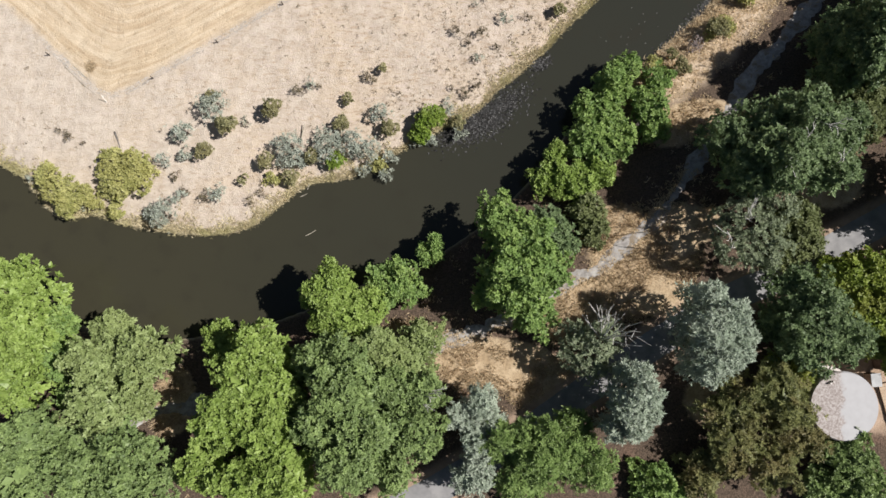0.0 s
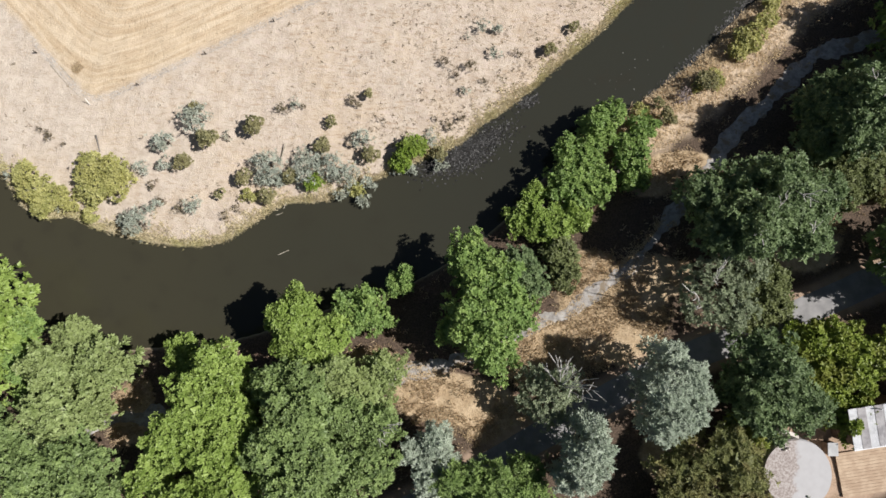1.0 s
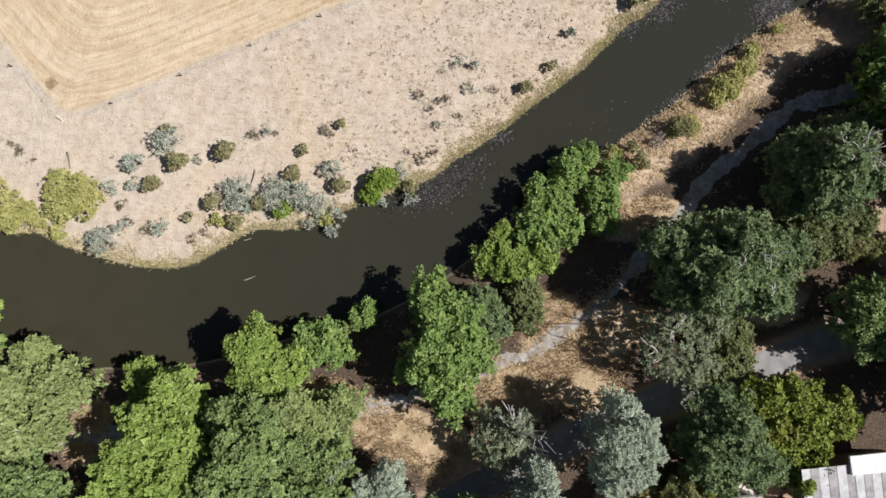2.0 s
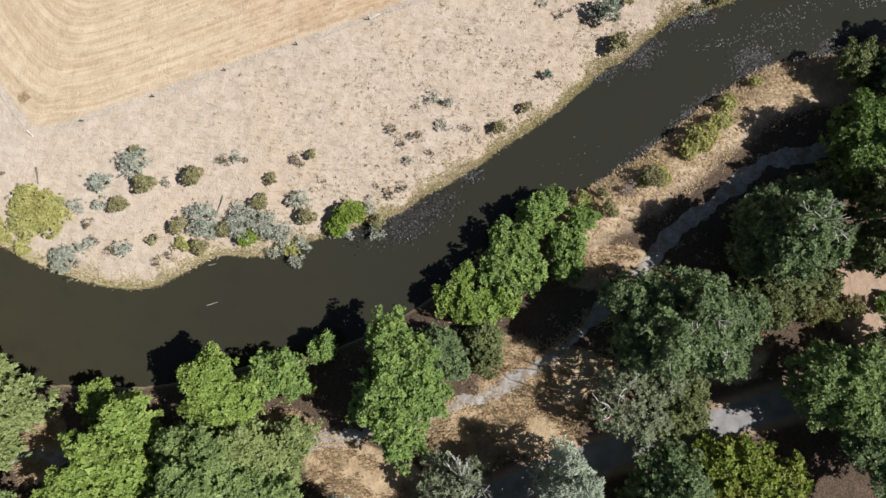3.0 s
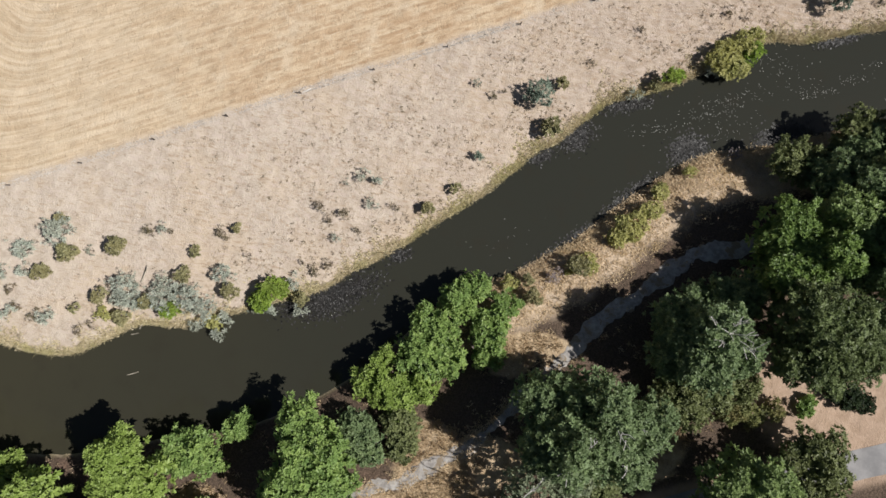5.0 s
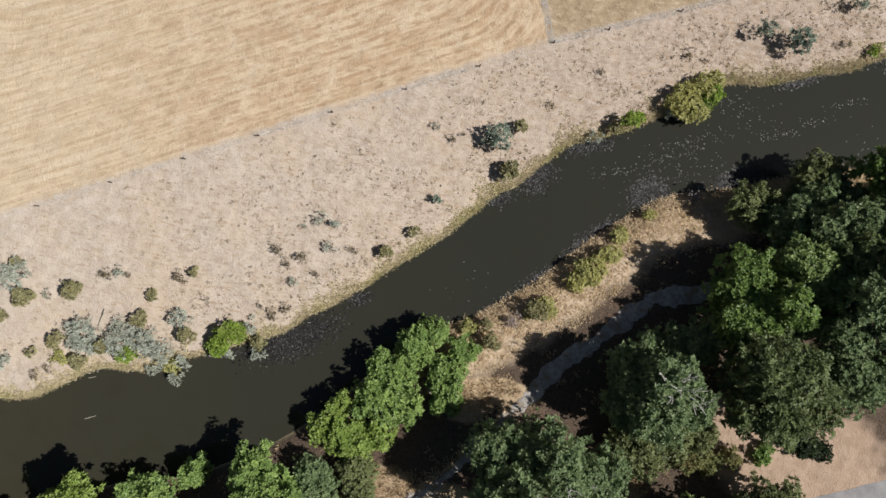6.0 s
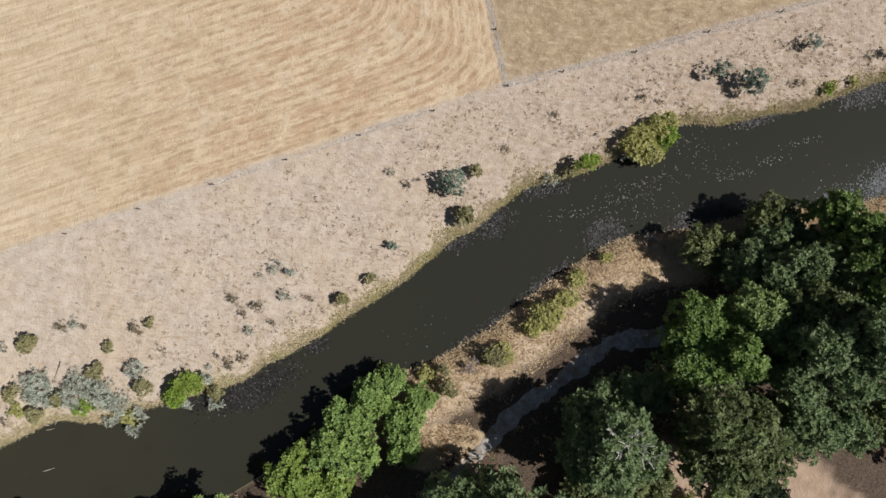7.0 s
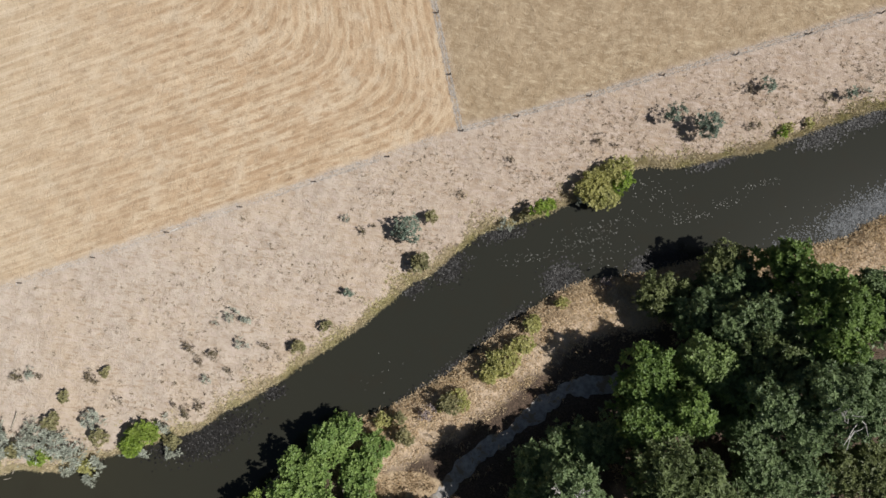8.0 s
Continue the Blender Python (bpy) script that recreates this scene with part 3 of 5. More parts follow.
def skirts(lobes, floor):
    """Thinner lobes below the upper ones, down towards the ground."""
    out = list(lobes)
    for x, y, z, r in lobes:
        low = z - 1.05 * r
        while low - 0.6 * r > floor + 0.8:
            out.append((x * 0.97, y * 0.97, low, r * 0.86, 1))
            low -= 1.3 * r
    return out


def tree(kind, lobes, dead=()):
    """A broadleaf tree; its crown is a handful of lobes (x, y, z, radius)."""
    rng = np.random.default_rng(int(abs(lobes[0][0] * 131 + lobes[0][1] * 17 + lobes[0][3] * 7) * 10))
    w = np.array([l[3] for l in lobes])
    x, y = np.average([l[0] for l in lobes], weights=w), np.average([l[1] for l in lobes], weights=w)
    base = (x, y, float(height(x, y)))
    thing = tagged(new("shrub" if kind == "shrubdark" else "tree"), LABELS[kind], "shrub" if kind == "shrubdark" else "tree", "trees of the wooded bank")
    thing.location = base
    shift = np.array((*base, 0))
    own = [tuple(np.array(l) - shift) for l in lobes]
    stem, limbs = wood_of(own, (0, 0, 0), rng)
    trunk = part("trunk", stem, thing)
    for me in limbs:
        part("limb", me, trunk)
    part("crown", crown(own if kind == "sparse" else skirts(own, 0.0), kind, rng, 0.0), thing)
    for tip in dead:
        tip = np.array(tip) - shift[:3]
        near = min(own, key=lambda l: math.dist(l[:3], tip))
        root = np.array(near[:3]) + (0, 0, 0.2 * near[3])
        twigs = [limb(root, tip, 0.065, 0.026, rng, 0.035, 6)]
        for _ in range(4):
            s = rng.uniform(0.45, 0.9)
            start = root + (tip - root) * s
            twigs.append(limb(start, start + (tip - root) * 0.25 + rng.normal(size=3) * 0.45, 0.04, 0.024, rng, 0.06, 3))
        part("dead_branch", tubes("dead_branch", twigs, DEAD, 5), thing, "bare bleached branch")
    return thing


# label, sprig radius, leaf width over length, sprigs a square metre, raggedness
SHRUBS = {
    "olive": ("olive-green rounded bush on the dry bank", 0.24, 0.5, 20, 0.12), "sage": ("silvery grey-green bush with airy twigs", 0.34, 0.24, 11, 0.3),
    "dryweed": ("small dried brown weed clump", 0.30, 0.2, 12, 0.35), "yellow": ("low dense yellow-green bush at the water", 0.27, 0.42, 17, 0.24),
    "fresh": ("fresh green bush at the water's edge", 0.28, 0.48, 16, 0.18), "mauve": ("pale mauve-grey flowering weed clump", 0.22, 0.35, 22, 0.2),
    "teal": ("dark blue-green bush on the dry bank", 0.3, 0.34, 15, 0.22),
}


def shrub(kind, x, y, r, tall):
    label, radius, slim, density, ragged = SHRUBS[kind]
    rng = np.random.default_rng(int(abs(x * 97 + y * 31 + r * 11) * 10))
    z = max(float(height(x, y)), 0.02)
    thing = tagged(new("shrub"), label, "shrub", "shrubs along the river")
    thing.location = (x, y, z)
    n = 4 if r < 0.7 else 6 if r < 1.2 else 10
    lobes, stems = [], []
    for k in range(n):
        a, s = 2.4 * k + rng.uniform(0, 1.2), r * 0.72 * math.sqrt((k + 0.4) / n)
        lr = r * rng.uniform(0.3, 0.5)
        dome = 1 - 0.5 * (s / r) ** 2
        lobes.append((math.cos(a) * s, math.sin(a) * s, max(tall * dome * rng.uniform(0.75, 1.1) - 0.5 * lr, 0.4 * lr), lr))
        stems.append(limb((0, 0, -0.1), lobes[-1][:3], 0.035, 0.012, rng, 0.08, 4))
    airy = kind in ("sage", "dryweed", "mauve", "teal")
    at, u, _ = leafy_skin(lobes, density, 0.25 if airy else 0.08, ragged, rng, -0.35)
    facing = u + (0, 0, 0.5) + rng.normal(size=u.shape) * 0.3
    rings = ((4, 0.35), (4, 0.9)) if airy else ((6, 0.3), (3, 0.95))
    leaves = sprig_arrays(at, facing, radius * rng.uniform(0.7, 1.3, len(at)) * (0.8 if r < 0.6 else 1.0), slim, rng, rings, 0.05)
    leaves[0][:, 2] = np.maximum(leaves[0][:, 2], 0.03)
    for rings in stems:
        part("stem", tubes("stem", [rings], BARK, 5), thing)
    part("foliage", raw_mesh("foliage", *leaves, LEAVES["bush" if kind == "olive" else kind]), thing)
    return thing


# trees of the wooded bank
tree("bright", [(-47.9, 0.5, 8.0, 3.7), (-46.1, -4.4, 9.0, 3.4), (-47.6, -9.4, 8.0, 3.7), (-51.6, -5.0, 9.0, 5.5)])
tree("mid", [(-44.4, -4.0, 5.0, 2.3), (-43.3, -7.8, 6.0, 1.9), (-42.2, -11.7, 5.0, 1.8)])
tree("pale", [(-37.4, -3.9, 7.0, 2.0), (-38.0, -7.4, 9.0, 2.9), (-33.1, -7.1, 8.5, 3.1), (-37.0, -12.2, 9.0, 3.4), (-33.8, -11.8, 8.0, 2.2)])
tree("grey", [(-44.5, -15.5, 8.0, 3.7), (-45.5, -20.0, 9.0, 4.3), (-39.8, -18.3, 8.5, 3.4)])
tree("grey", [(-33.8, -17.0, 9.0, 3.7), (-31.9, -20.5, 9.0, 3.4), (-37.6, -21.5, 8.0, 3.1)])
tree("bright", [(-25.6, -5.8, 3.8, 2.3), (-20.0, -6.2, 9.0, 2.9), (-20.3, -9.2, 12.5, 3.4), (-17.3, -10.6, 11.0, 2.4), (-22.5, -13.3, 12.0, 3.0)])
tree("bright", [(-25.6, -18.5, 9.0, 2.6), (-18.1, -14.4, 12.0, 3.0), (-16.3, -18.4, 12.0, 3.4), (-20.7, -19.3, 11.0, 3.0)])
tree("grey", [(-13.5, -7.3, 9.5, 2.5), (-10.0, -7.5, 10.5, 2.7), (-10.3, -10.3, 14.0, 2.9), (-12.8, -13.2, 12.5, 2.4), (-8.1, -14.1, 13.5, 2.7), (-10.3, -17.4, 13.5, 2.8)])
tree("pale", [(-5.2, -7.3, 7.0, 2.4), (-2.5, -5.6, 5.0, 2.5), (-7.5, -6.1, 9.5, 2.1), (-3.4, -9.1, 5.5, 2.3)])
tree("grey", [(-5.8, -10.5, 8.0, 2.6), (-2.7, -11.2, 8.0, 2.6), (-2.9, -15.3, 8.5, 3.0), (-5.8, -19.3, 7.0, 2.8)], [(-1.6, -12.1, 11.0), (-1.1, -10.9, 11.0), (-0.2, -10.4, 11.0), (0.4, -10.2, 10.0)])
tree("bright", [(-12.6, 0.2, 8.5, 2.8), (-8.9, -2.3, 8.0, 2.6), (-12.0, -2.6, 8.0, 2.5), (-14.4, -0.4, 7.0, 1.6)])
tree("mid", [(-5.9, 1.5, 3.6, 2.8), (-7.5, -0.2, 3.6, 2.0), (-4.2, 0.5, 3.4, 1.9)])
tree("mid", [(6.4, 7.8, 7.0, 3.2), (8.7, 5.4, 9.0, 3.4), (7.4, 1.7, 10.0, 3.5), (5.1, -0.1, 7.0, 1.8), (9.3, -1.9, 9.0, 2.9), (11.3, 2.4, 8.0, 2.5)])
tree("oak", [(12.1, 7.8, 3.6, 2.5), (13.3, 5.8, 3.9, 2.1)])
tree("mid", [(-2.2, 4.6, 3.6, 0.9), (-1.0, 5.6, 4.2, 0.9), (-0.8, 4.3, 3.5, 0.7), (-1.9, 3.7, 3.2, 0.6)])
tree("mid", [(18.3, 21.0, 3.4, 2.8), (20.4, 24.1, 3.3, 2.3), (21.8, 26.6, 3.0, 1.9), (17.5, 17.5, 3.6, 3.0), (20.2, 17.9, 3.4, 2.5)])
tree("mid", [(24.8, 22.1, 2.9, 2.3), (25.9, 25.3, 2.8, 1.7), (25.1, 19.4, 2.9, 2.0)])
tree("bright", [(13.5, 15.9, 3.4, 1.6), (12.2, 13.2, 3.2, 1.9), (15.7, 12.5, 3.7, 2.5), (18.5, 13.8, 3.5, 2.0)])
tree("olive", [(16.7, 9.5, 3.6, 2.1), (17.7, 7.1, 3.4, 1.9)])
tree("oak", [(31.2, 16.4, 10.0, 2.9), (35.0, 17.6, 11.0, 3.4), (37.7, 17.3, 13.5, 3.3), (42.1, 16.3, 11.5, 3.1), (34.4, 13.1, 15.5, 3.2), (40.1, 12.8, 12.5, 2.8), (32.0, 12.5, 12.5, 2.8)], [(36.5, 17.0, 15.5), (38.6, 15.2, 17.5), (40.6, 16.8, 15.5), (35.2, 15.4, 18.5), (33.0, 11.5, 18.0), (38.9, 13.0, 17.0)])
tree("sparse", [(32.4, 7.5, 9.5, 2.5), (34.2, 4.8, 9.5, 2.9), (31.1, 4.8, 9.0, 2.2), (36.1, 9.4, 9.0, 2.4)], [(32.5, 9.8, 13.0), (31.1, 8.5, 14.0), (29.0, 6.0, 13.0), (29.5, 4.3, 13.0), (29.1, 6.7, 18.0)])
tree("olive", [(39.6, 7.8, 6.5, 2.9), (41.1, 5.6, 6.0, 2.2), (38.8, 4.3, 6.0, 2.2)])
tree("spruce", [(26.7, -0.5, 14.5, 1.4), (28.2, -2.6, 15.5, 1.8), (26.0, -3.8, 15.5, 1.9), (28.6, -6.0, 15.0, 1.8), (27.0, -6.6, 14.5, 2.0), (26.6, -8.4, 13.0, 1.3), (30.3, -4.7, 14.0, 1.0)])
tree("spruce", [(19.6, -8.3, 13.5, 1.3), (20.0, -10.3, 14.0, 1.6), (18.7, -11.5, 13.5, 1.7), (19.4, -13.7, 13.0, 1.4), (17.7, -14.4, 12.0, 1.1), (20.8, -12.5, 13.0, 1.1)])
tree("spruce", [(4.1, -12.0, 8.5, 1.8), (2.0, -13.6, 8.0, 1.6), (5.3, -14.5, 8.0, 1.6), (3.1, -15.0, 8.5, 1.4)])
tree("spruce", [(3.7, -16.9, 9.0, 1.4), (3.9, -19.6, 9.0, 1.8), (2.3, -20.1, 8.5, 1.3)])
tree("feather", [(7.3, -16.0, 9.0, 3.2), (11.4, -16.6, 10.0, 3.3), (15.5, -18.1, 9.0, 2.9), (8.5, -19.9, 9.0, 3.1), (13.9, -14.8, 8.0, 2.2)])
tree("sparse", [(15.4, -7.4, 8.5, 2.8), (16.8, -5.2, 9.0, 2.3), (14.1, -5.1, 7.5, 2.0)], [(18.5, -3.8, 15.5), (15.7, -1.6, 15.0), (17.3, -4.3, 16.0), (15.1, -1.3, 15.0), (16.1, -1.9, 16.0), (17.0, -2.6, 16.0), (18.0, -3.2, 16.0), (19.5, -4.5, 15.0), (18.5, -5.4, 14.0), (16.8, -1.3, 15.0), (14.4, -2.9, 13.0)])
tree("olivebrown", [(30.6, -12.4, 9.0, 3.4), (34.4, -10.8, 10.0, 3.3), (36.9, -14.8, 9.0, 3.4), (30.5, -16.6, 9.0, 3.4), (34.1, -18.4, 9.0, 3.4), (28.0, -19.9, 7.0, 2.5)])
tree("oak", [(37.0, -0.1, 9.0, 2.9), (39.4, -2.1, 11.0, 3.6), (37.5, -5.6, 11.0, 3.1), (42.9, -5.5, 9.0, 2.8), (35.9, -3.8, 8.0, 2.2)])
tree("lime", [(43.5, 1.4, 8.0, 2.4), (46.9, 1.8, 8.0, 2.6), (48.4, -1.5, 8.0, 2.8), (45.0, -2.0, 8.0, 2.2), (51.0, 0.5, 8.0, 2.6)])
tree("lime", [(46.7, -5.1, 7.5, 2.2), (48.4, -6.2, 8.0, 2.5), (37.9, -9.1, 7.5, 2.3), (40.3, -10.1, 7.0, 1.5)])
tree("grey", [(43.1, -18.1, 8.0, 2.8), (44.8, -20.7, 8.0, 3.0), (41.2, -21.1, 7.0, 2.5)])
tree("mid", [(23.0, -21.1, 6.0, 2.7), (25.2, -22.7, 6.0, 2.3)])
tree("oak", [(44.5, 28.2, 9.5, 2.6), (46.3, 27.8, 13.0, 3.0), (46.0, 24.4, 13.0, 3.0), (45.5, 24.8, 8.0, 2.4)])
tree("olive", [(48.4, 22.5, 7.0, 2.6), (46.4, 21.5, 6.0, 1.9)])
tree("oak", [(43.2, 27.2, 8.5, 2.0), (44.9, 25.4, 12.0, 3.0), (46.2, 27.4, 14.0, 2.6), (49.0, 25.8, 12.5, 2.3), (43.8, 23.7, 9.0, 2.2)], [(46.3, 29.0, 17.5), (46.0, 27.8, 17.5), (43.9, 28.9, 16.5), (48.1, 28.0, 16.5), (47.2, 29.4, 17.0), (49.6, 27.4, 16.0), (48.6, 26.4, 16.5), (45.2, 26.6, 17.0)])
tree("olive", [(45.4, 19.4, 6.0, 2.3), (50.5, 21.2, 6.0, 2.4), (47.7, 21.6, 7.0, 2.3), (47.9, 18.4, 6.0, 2.3), (53.5, 22.2, 6.0, 1.8)])
tree("olivebrown", [(52.6, 19.2, 5.6, 1.5), (55.0, 19.4, 5.4, 1.4), (57.5, 20.4, 5.4, 1.2)])
tree("grey", [(51.3, 12.2, 13.0, 2.8), (54.1, 13.8, 13.5, 2.5), (53.7, 10.1, 13.5, 2.8), (50.9, 9.8, 12.0, 2.2)])
tree("olive", [(60.8, 17.8, 9.5, 2.6), (61.8, 15.2, 9.5, 2.4), (58.8, 16.6, 9.0, 2.0), (60.2, 13.0, 9.0, 2.0)])
tree("lime", [(64.1, 10.0, 8.0, 3.2), (60.7, 8.6, 8.0, 2.5)])
tree("rich", [(53.4, 40.5, 9.5, 2.7), (52.6, 38.1, 9.0, 2.2), (54.6, 36.8, 10.5, 2.4), (53.2, 34.8, 11.2, 2.1), (57.2, 37.6, 13.0, 2.0)])
tree("deep", [(55.0, 31.8, 14.5, 3.1), (58.6, 30.9, 14.0, 3.1), (58.2, 26.9, 12.0, 2.9), (62.3, 28.4, 10.5, 2.4), (55.9, 26.7, 11.0, 2.4)])
tree("oak", [(67.4, 30.8, 6.5, 2.7), (69.7, 32.0, 6.5, 2.3)])
tree("shrubdark", [(63.7, 23.7, 5.5, 1.3), (65.4, 23.5, 5.5, 1.4), (67.0, 23.3, 5.5, 1.2)])
tree("mid", [(61.1, 21.7, 5.2, 1.2)])
tree("oak", [(48.4, 32.0, 7.0, 2.0), (45.9, 30.4, 7.0, 1.8), (50.3, 31.1, 7.5, 2.1), (51.8, 33.2, 7.5, 1.8), (47.6, 29.4, 7.5, 1.9)])
tree("grey", [(58.8, 42.6, 10.5, 2.4), (61.7, 42.0, 10.0, 2.2), (58.0, 40.8, 9.0, 1.7)])
tree("olive", [(54.3, 48.6, 4.5, 2.4), (56.2, 48.0, 4.2, 1.7), (57.6, 49.5, 4.2, 1.7)])
tree("olive", [(61.2, 53.7, 5.0, 2.5), (60.6, 51.6, 4.5, 1.7)])
tree("oak", [(64.2, 51.6, 6.0, 1.9), (61.3, 47.1, 10.0, 2.8), (64.3, 48.3, 10.5, 3.0), (60.7, 46.6, 6.0, 2.2)])
tree("rich", [(65.8, 54.8, 9.0, 2.2), (68.3, 52.6, 11.0, 2.8), (70.0, 50.4, 13.5, 3.0), (69.2, 46.9, 14.0, 2.7), (73.7, 44.2, 11.0, 1.8), (67.4, 49.2, 12.5, 2.3)])
tree("deep", [(62.6, 48.0, 10.0, 2.3), (66.9, 47.6, 12.0, 2.7), (65.7, 44.5, 12.5, 3.0), (63.5, 45.0, 11.0, 2.7)])
tree("grey", [(59.2, 42.9, 10.5, 2.3), (61.7, 41.1, 9.5, 2.2)])
tree("oak", [(68.0, 42.8, 17.0, 2.8), (71.6, 41.1, 16.0, 2.6), (72.9, 43.9, 15.0, 2.3)], [(67.6, 40.8, 19.0), (68.6, 40.7, 19.0), (70.5, 40.1, 18.0), (69.1, 38.8, 18.0)])
tree("oak", [(68.2, 38.7, 13.5, 2.7), (63.9, 40.3, 14.5, 2.5), (64.2, 36.6, 11.0, 2.5)])
tree("olive", [(78.3, 35.1, 8.0, 3.4), (80.5, 33.1, 8.0, 3.1), (75.2, 33.6, 7.5, 2.8)])
tree("oak", [(70.8, 32.3, 8.0, 3.1), (67.1, 32.2, 8.0, 2.5)])
tree("oak", [(76.8, 53.9, 8.0, 2.5), (78.4, 51.2, 9.0, 3.1)])
tree("oak", [(58.5, 47.6, 7.0, 2.5), (60.8, 49.9, 6.5, 2.3), (62.4, 52.8, 6.0, 1.9)])
tree("oak", [(58.5, 6.5, 12.0, 4.2), (62.0, 9.0, 12.0, 3.8), (61.0, 4.0, 11.5, 4.0), (56.5, 8.5, 10.0, 3.0)])
# two added understory trees that fill deep shade and hide lit ground
tree("oak", [(59.9, 36.2, 6.5, 2.4), (57.5, 36.6, 6.0, 2.2), (61.9, 37.6, 6.5, 2.2)])
tree("oak", [(64.2, 37.4, 7.0, 2.3), (61.8, 38.1, 6.5, 2.2), (59.9, 38.9, 6.0, 1.9)])

# shrubs along both banks
shrub("yellow", -48.3, 14.4, 1.5, 1.8)
shrub("yellow", -46.4, 12.6, 1.9, 2.2)
shrub("yellow", -45.8, 10.8, 1.5, 1.8)
shrub("yellow", -43.9, 11.9, 1.2, 1.4)
shrub("yellow", -42.6, 11.1, 0.9, 1.0)
shrub("sage", -44.6, 10.7, 0.6, 0.9)
shrub("sage", -50.8, 14.3, 0.6, 1.0)
shrub("yellow", -40.1, 15.7, 1.7, 1.9)
shrub("yellow", -37.4, 15.6, 1.9, 2.2)
shrub("yellow", -39.2, 13.4, 2.0, 2.2)
shrub("yellow", -36.9, 13.7, 1.8, 2.1)
shrub("yellow", -40.7, 12.3, 1.1, 1.3)
shrub("yellow", -40.0, 10.1, 1.0, 1.1)
shrub("yellow", -35.5, 14.9, 0.6, 0.7)
shrub("sage", -34.1, 16.1, 0.9, 1.4)
shrub("sage", -31.6, 19.5, 1.2, 1.9)
shrub("sage", -31.4, 16.9, 0.9, 1.4)
shrub("olive", -29.0, 17.2, 1.0, 2.1)
shrub("sage", -27.6, 22.5, 1.6, 2.5)
shrub("olive", -28.1, 23.9, 0.8, 1.7)
shrub("olive", -26.1, 20.1, 1.2, 2.4)
shrub("sage", -24.0, 20.9, 0.6, 1.0)
shrub("olive", -20.6, 22.2, 1.2, 2.4)
shrub("dryweed", -32.7, 14.2, 0.6, 0.8)
shrub("sage", -27.6, 12.0, 1.0, 1.6)
shrub("dryweed", -29.2, 11.8, 0.6, 0.8)
shrub("dryweed", -31.5, 12.5, 0.6, 0.8)
shrub("sage", -34.0, 9.4, 1.6, 2.5)
shrub("sage", -32.5, 11.4, 1.0, 1.6)
shrub("sage", -35.6, 9.8, 0.8, 1.2)
shrub("olive", -21.6, 15.9, 1.0, 2.0)
shrub("olive", -24.4, 13.7, 0.6, 1.2)
shrub("dryweed", -23.6, 11.1, 0.6, 0.8)
shrub("dryweed", -22.3, 12.3, 0.6, 0.8)
shrub("yellow", -20.9, 13.7, 0.9, 1.0)
shrub("olive", -18.6, 13.9, 1.0, 2.1)
shrub("dryweed", -46.0, 19.5, 0.6, 0.8)
shrub("dryweed", -44.2, 18.5, 0.4, 0.7)
shrub("dryweed", -47.4, 20.2, 0.3, 0.7)
shrub("sage", -18.4, 17.7, 1.7, 2.6)
shrub("sage", -19.4, 15.9, 1.0, 1.5)
shrub("sage", -18.0, 15.9, 1.2, 1.9)
shrub("olive", -15.9, 16.6, 1.0, 2.1)
shrub("sage", -14.1, 17.4, 1.6, 2.5)
shrub("sage", -14.7, 19.3, 0.9, 1.4)
shrub("fresh", -13.2, 15.9, 1.1, 1.8)
shrub("sage", -10.9, 17.9, 1.5, 2.4)
shrub("olive", -12.2, 20.5, 1.0, 2.0)
shrub("sage", -12.6, 19.0, 1.0, 1.6)
shrub("sage", -9.0, 17.2, 1.3, 2.0)
shrub("yellow", -7.9, 15.5, 1.0, 1.2)
shrub("sage", -6.4, 16.7, 1.0, 1.5)
shrub("sage", -7.0, 14.5, 0.9, 1.4)
shrub("sage", -9.7, 15.0, 0.9, 1.4)
shrub("sage", -7.5, 21.5, 1.2, 1.9)
shrub("olive", -6.4, 19.8, 1.1, 2.2)
shrub("fresh", -1.9, 20.6, 1.5, 2.5)
shrub("fresh", -2.6, 19.2, 1.2, 1.9)
shrub("fresh", -0.6, 21.3, 1.2, 1.9)
shrub("sage", 0.6, 22.4, 0.9, 1.4)
shrub("sage", -1.6, 18.8, 0.8, 1.2)
shrub("sage", -3.1, 18.5, 0.7, 1.1)
shrub("olive", 1.8, 20.7, 0.9, 1.8)
shrub("sage", 2.1, 19.3, 0.9, 1.4)
shrub("dryweed", -17.6, 24.8, 0.7, 1.0)
shrub("sage", -16.1, 25.4, 0.6, 1.0)
shrub("dryweed", -15.1, 25.3, 0.4, 0.7)
shrub("olive", -7.4, 27.3, 0.6, 1.2)
shrub("dryweed", -8.9, 26.5, 0.7, 1.0)
shrub("dryweed", -5.3, 24.5, 0.5, 0.7)
shrub("olive", -11.6, 23.5, 0.7, 1.4)
shrub("dryweed", 1.2, 25.0, 0.4, 0.7)
shrub("dryweed", 6.8, 30.3, 0.4, 0.7)
shrub("sage", 4.3, 35.6, 0.4, 0.6)
shrub("sage", 6.0, 36.8, 0.8, 1.2)
shrub("sage", 7.9, 36.8, 0.7, 1.1)
shrub("sage", 7.9, 33.9, 0.7, 1.1)
shrub("dryweed", 2.0, 32.2, 0.7, 1.0)
shrub("dryweed", 5.0, 32.0, 0.9, 1.3)
shrub("dryweed", 3.3, 30.7, 0.6, 0.8)
shrub("dryweed", 10.6, 34.1, 0.6, 0.8)
shrub("sage", 4.5, 28.9, 0.6, 1.0)
shrub("dryweed", 4.5, 25.7, 0.8, 1.1)
shrub("dryweed", 3.0, 24.5, 0.7, 1.0)
shrub("olive", 14.5, 34.6, 0.8, 1.7)
shrub("olive", 17.3, 37.7, 0.7, 1.4)
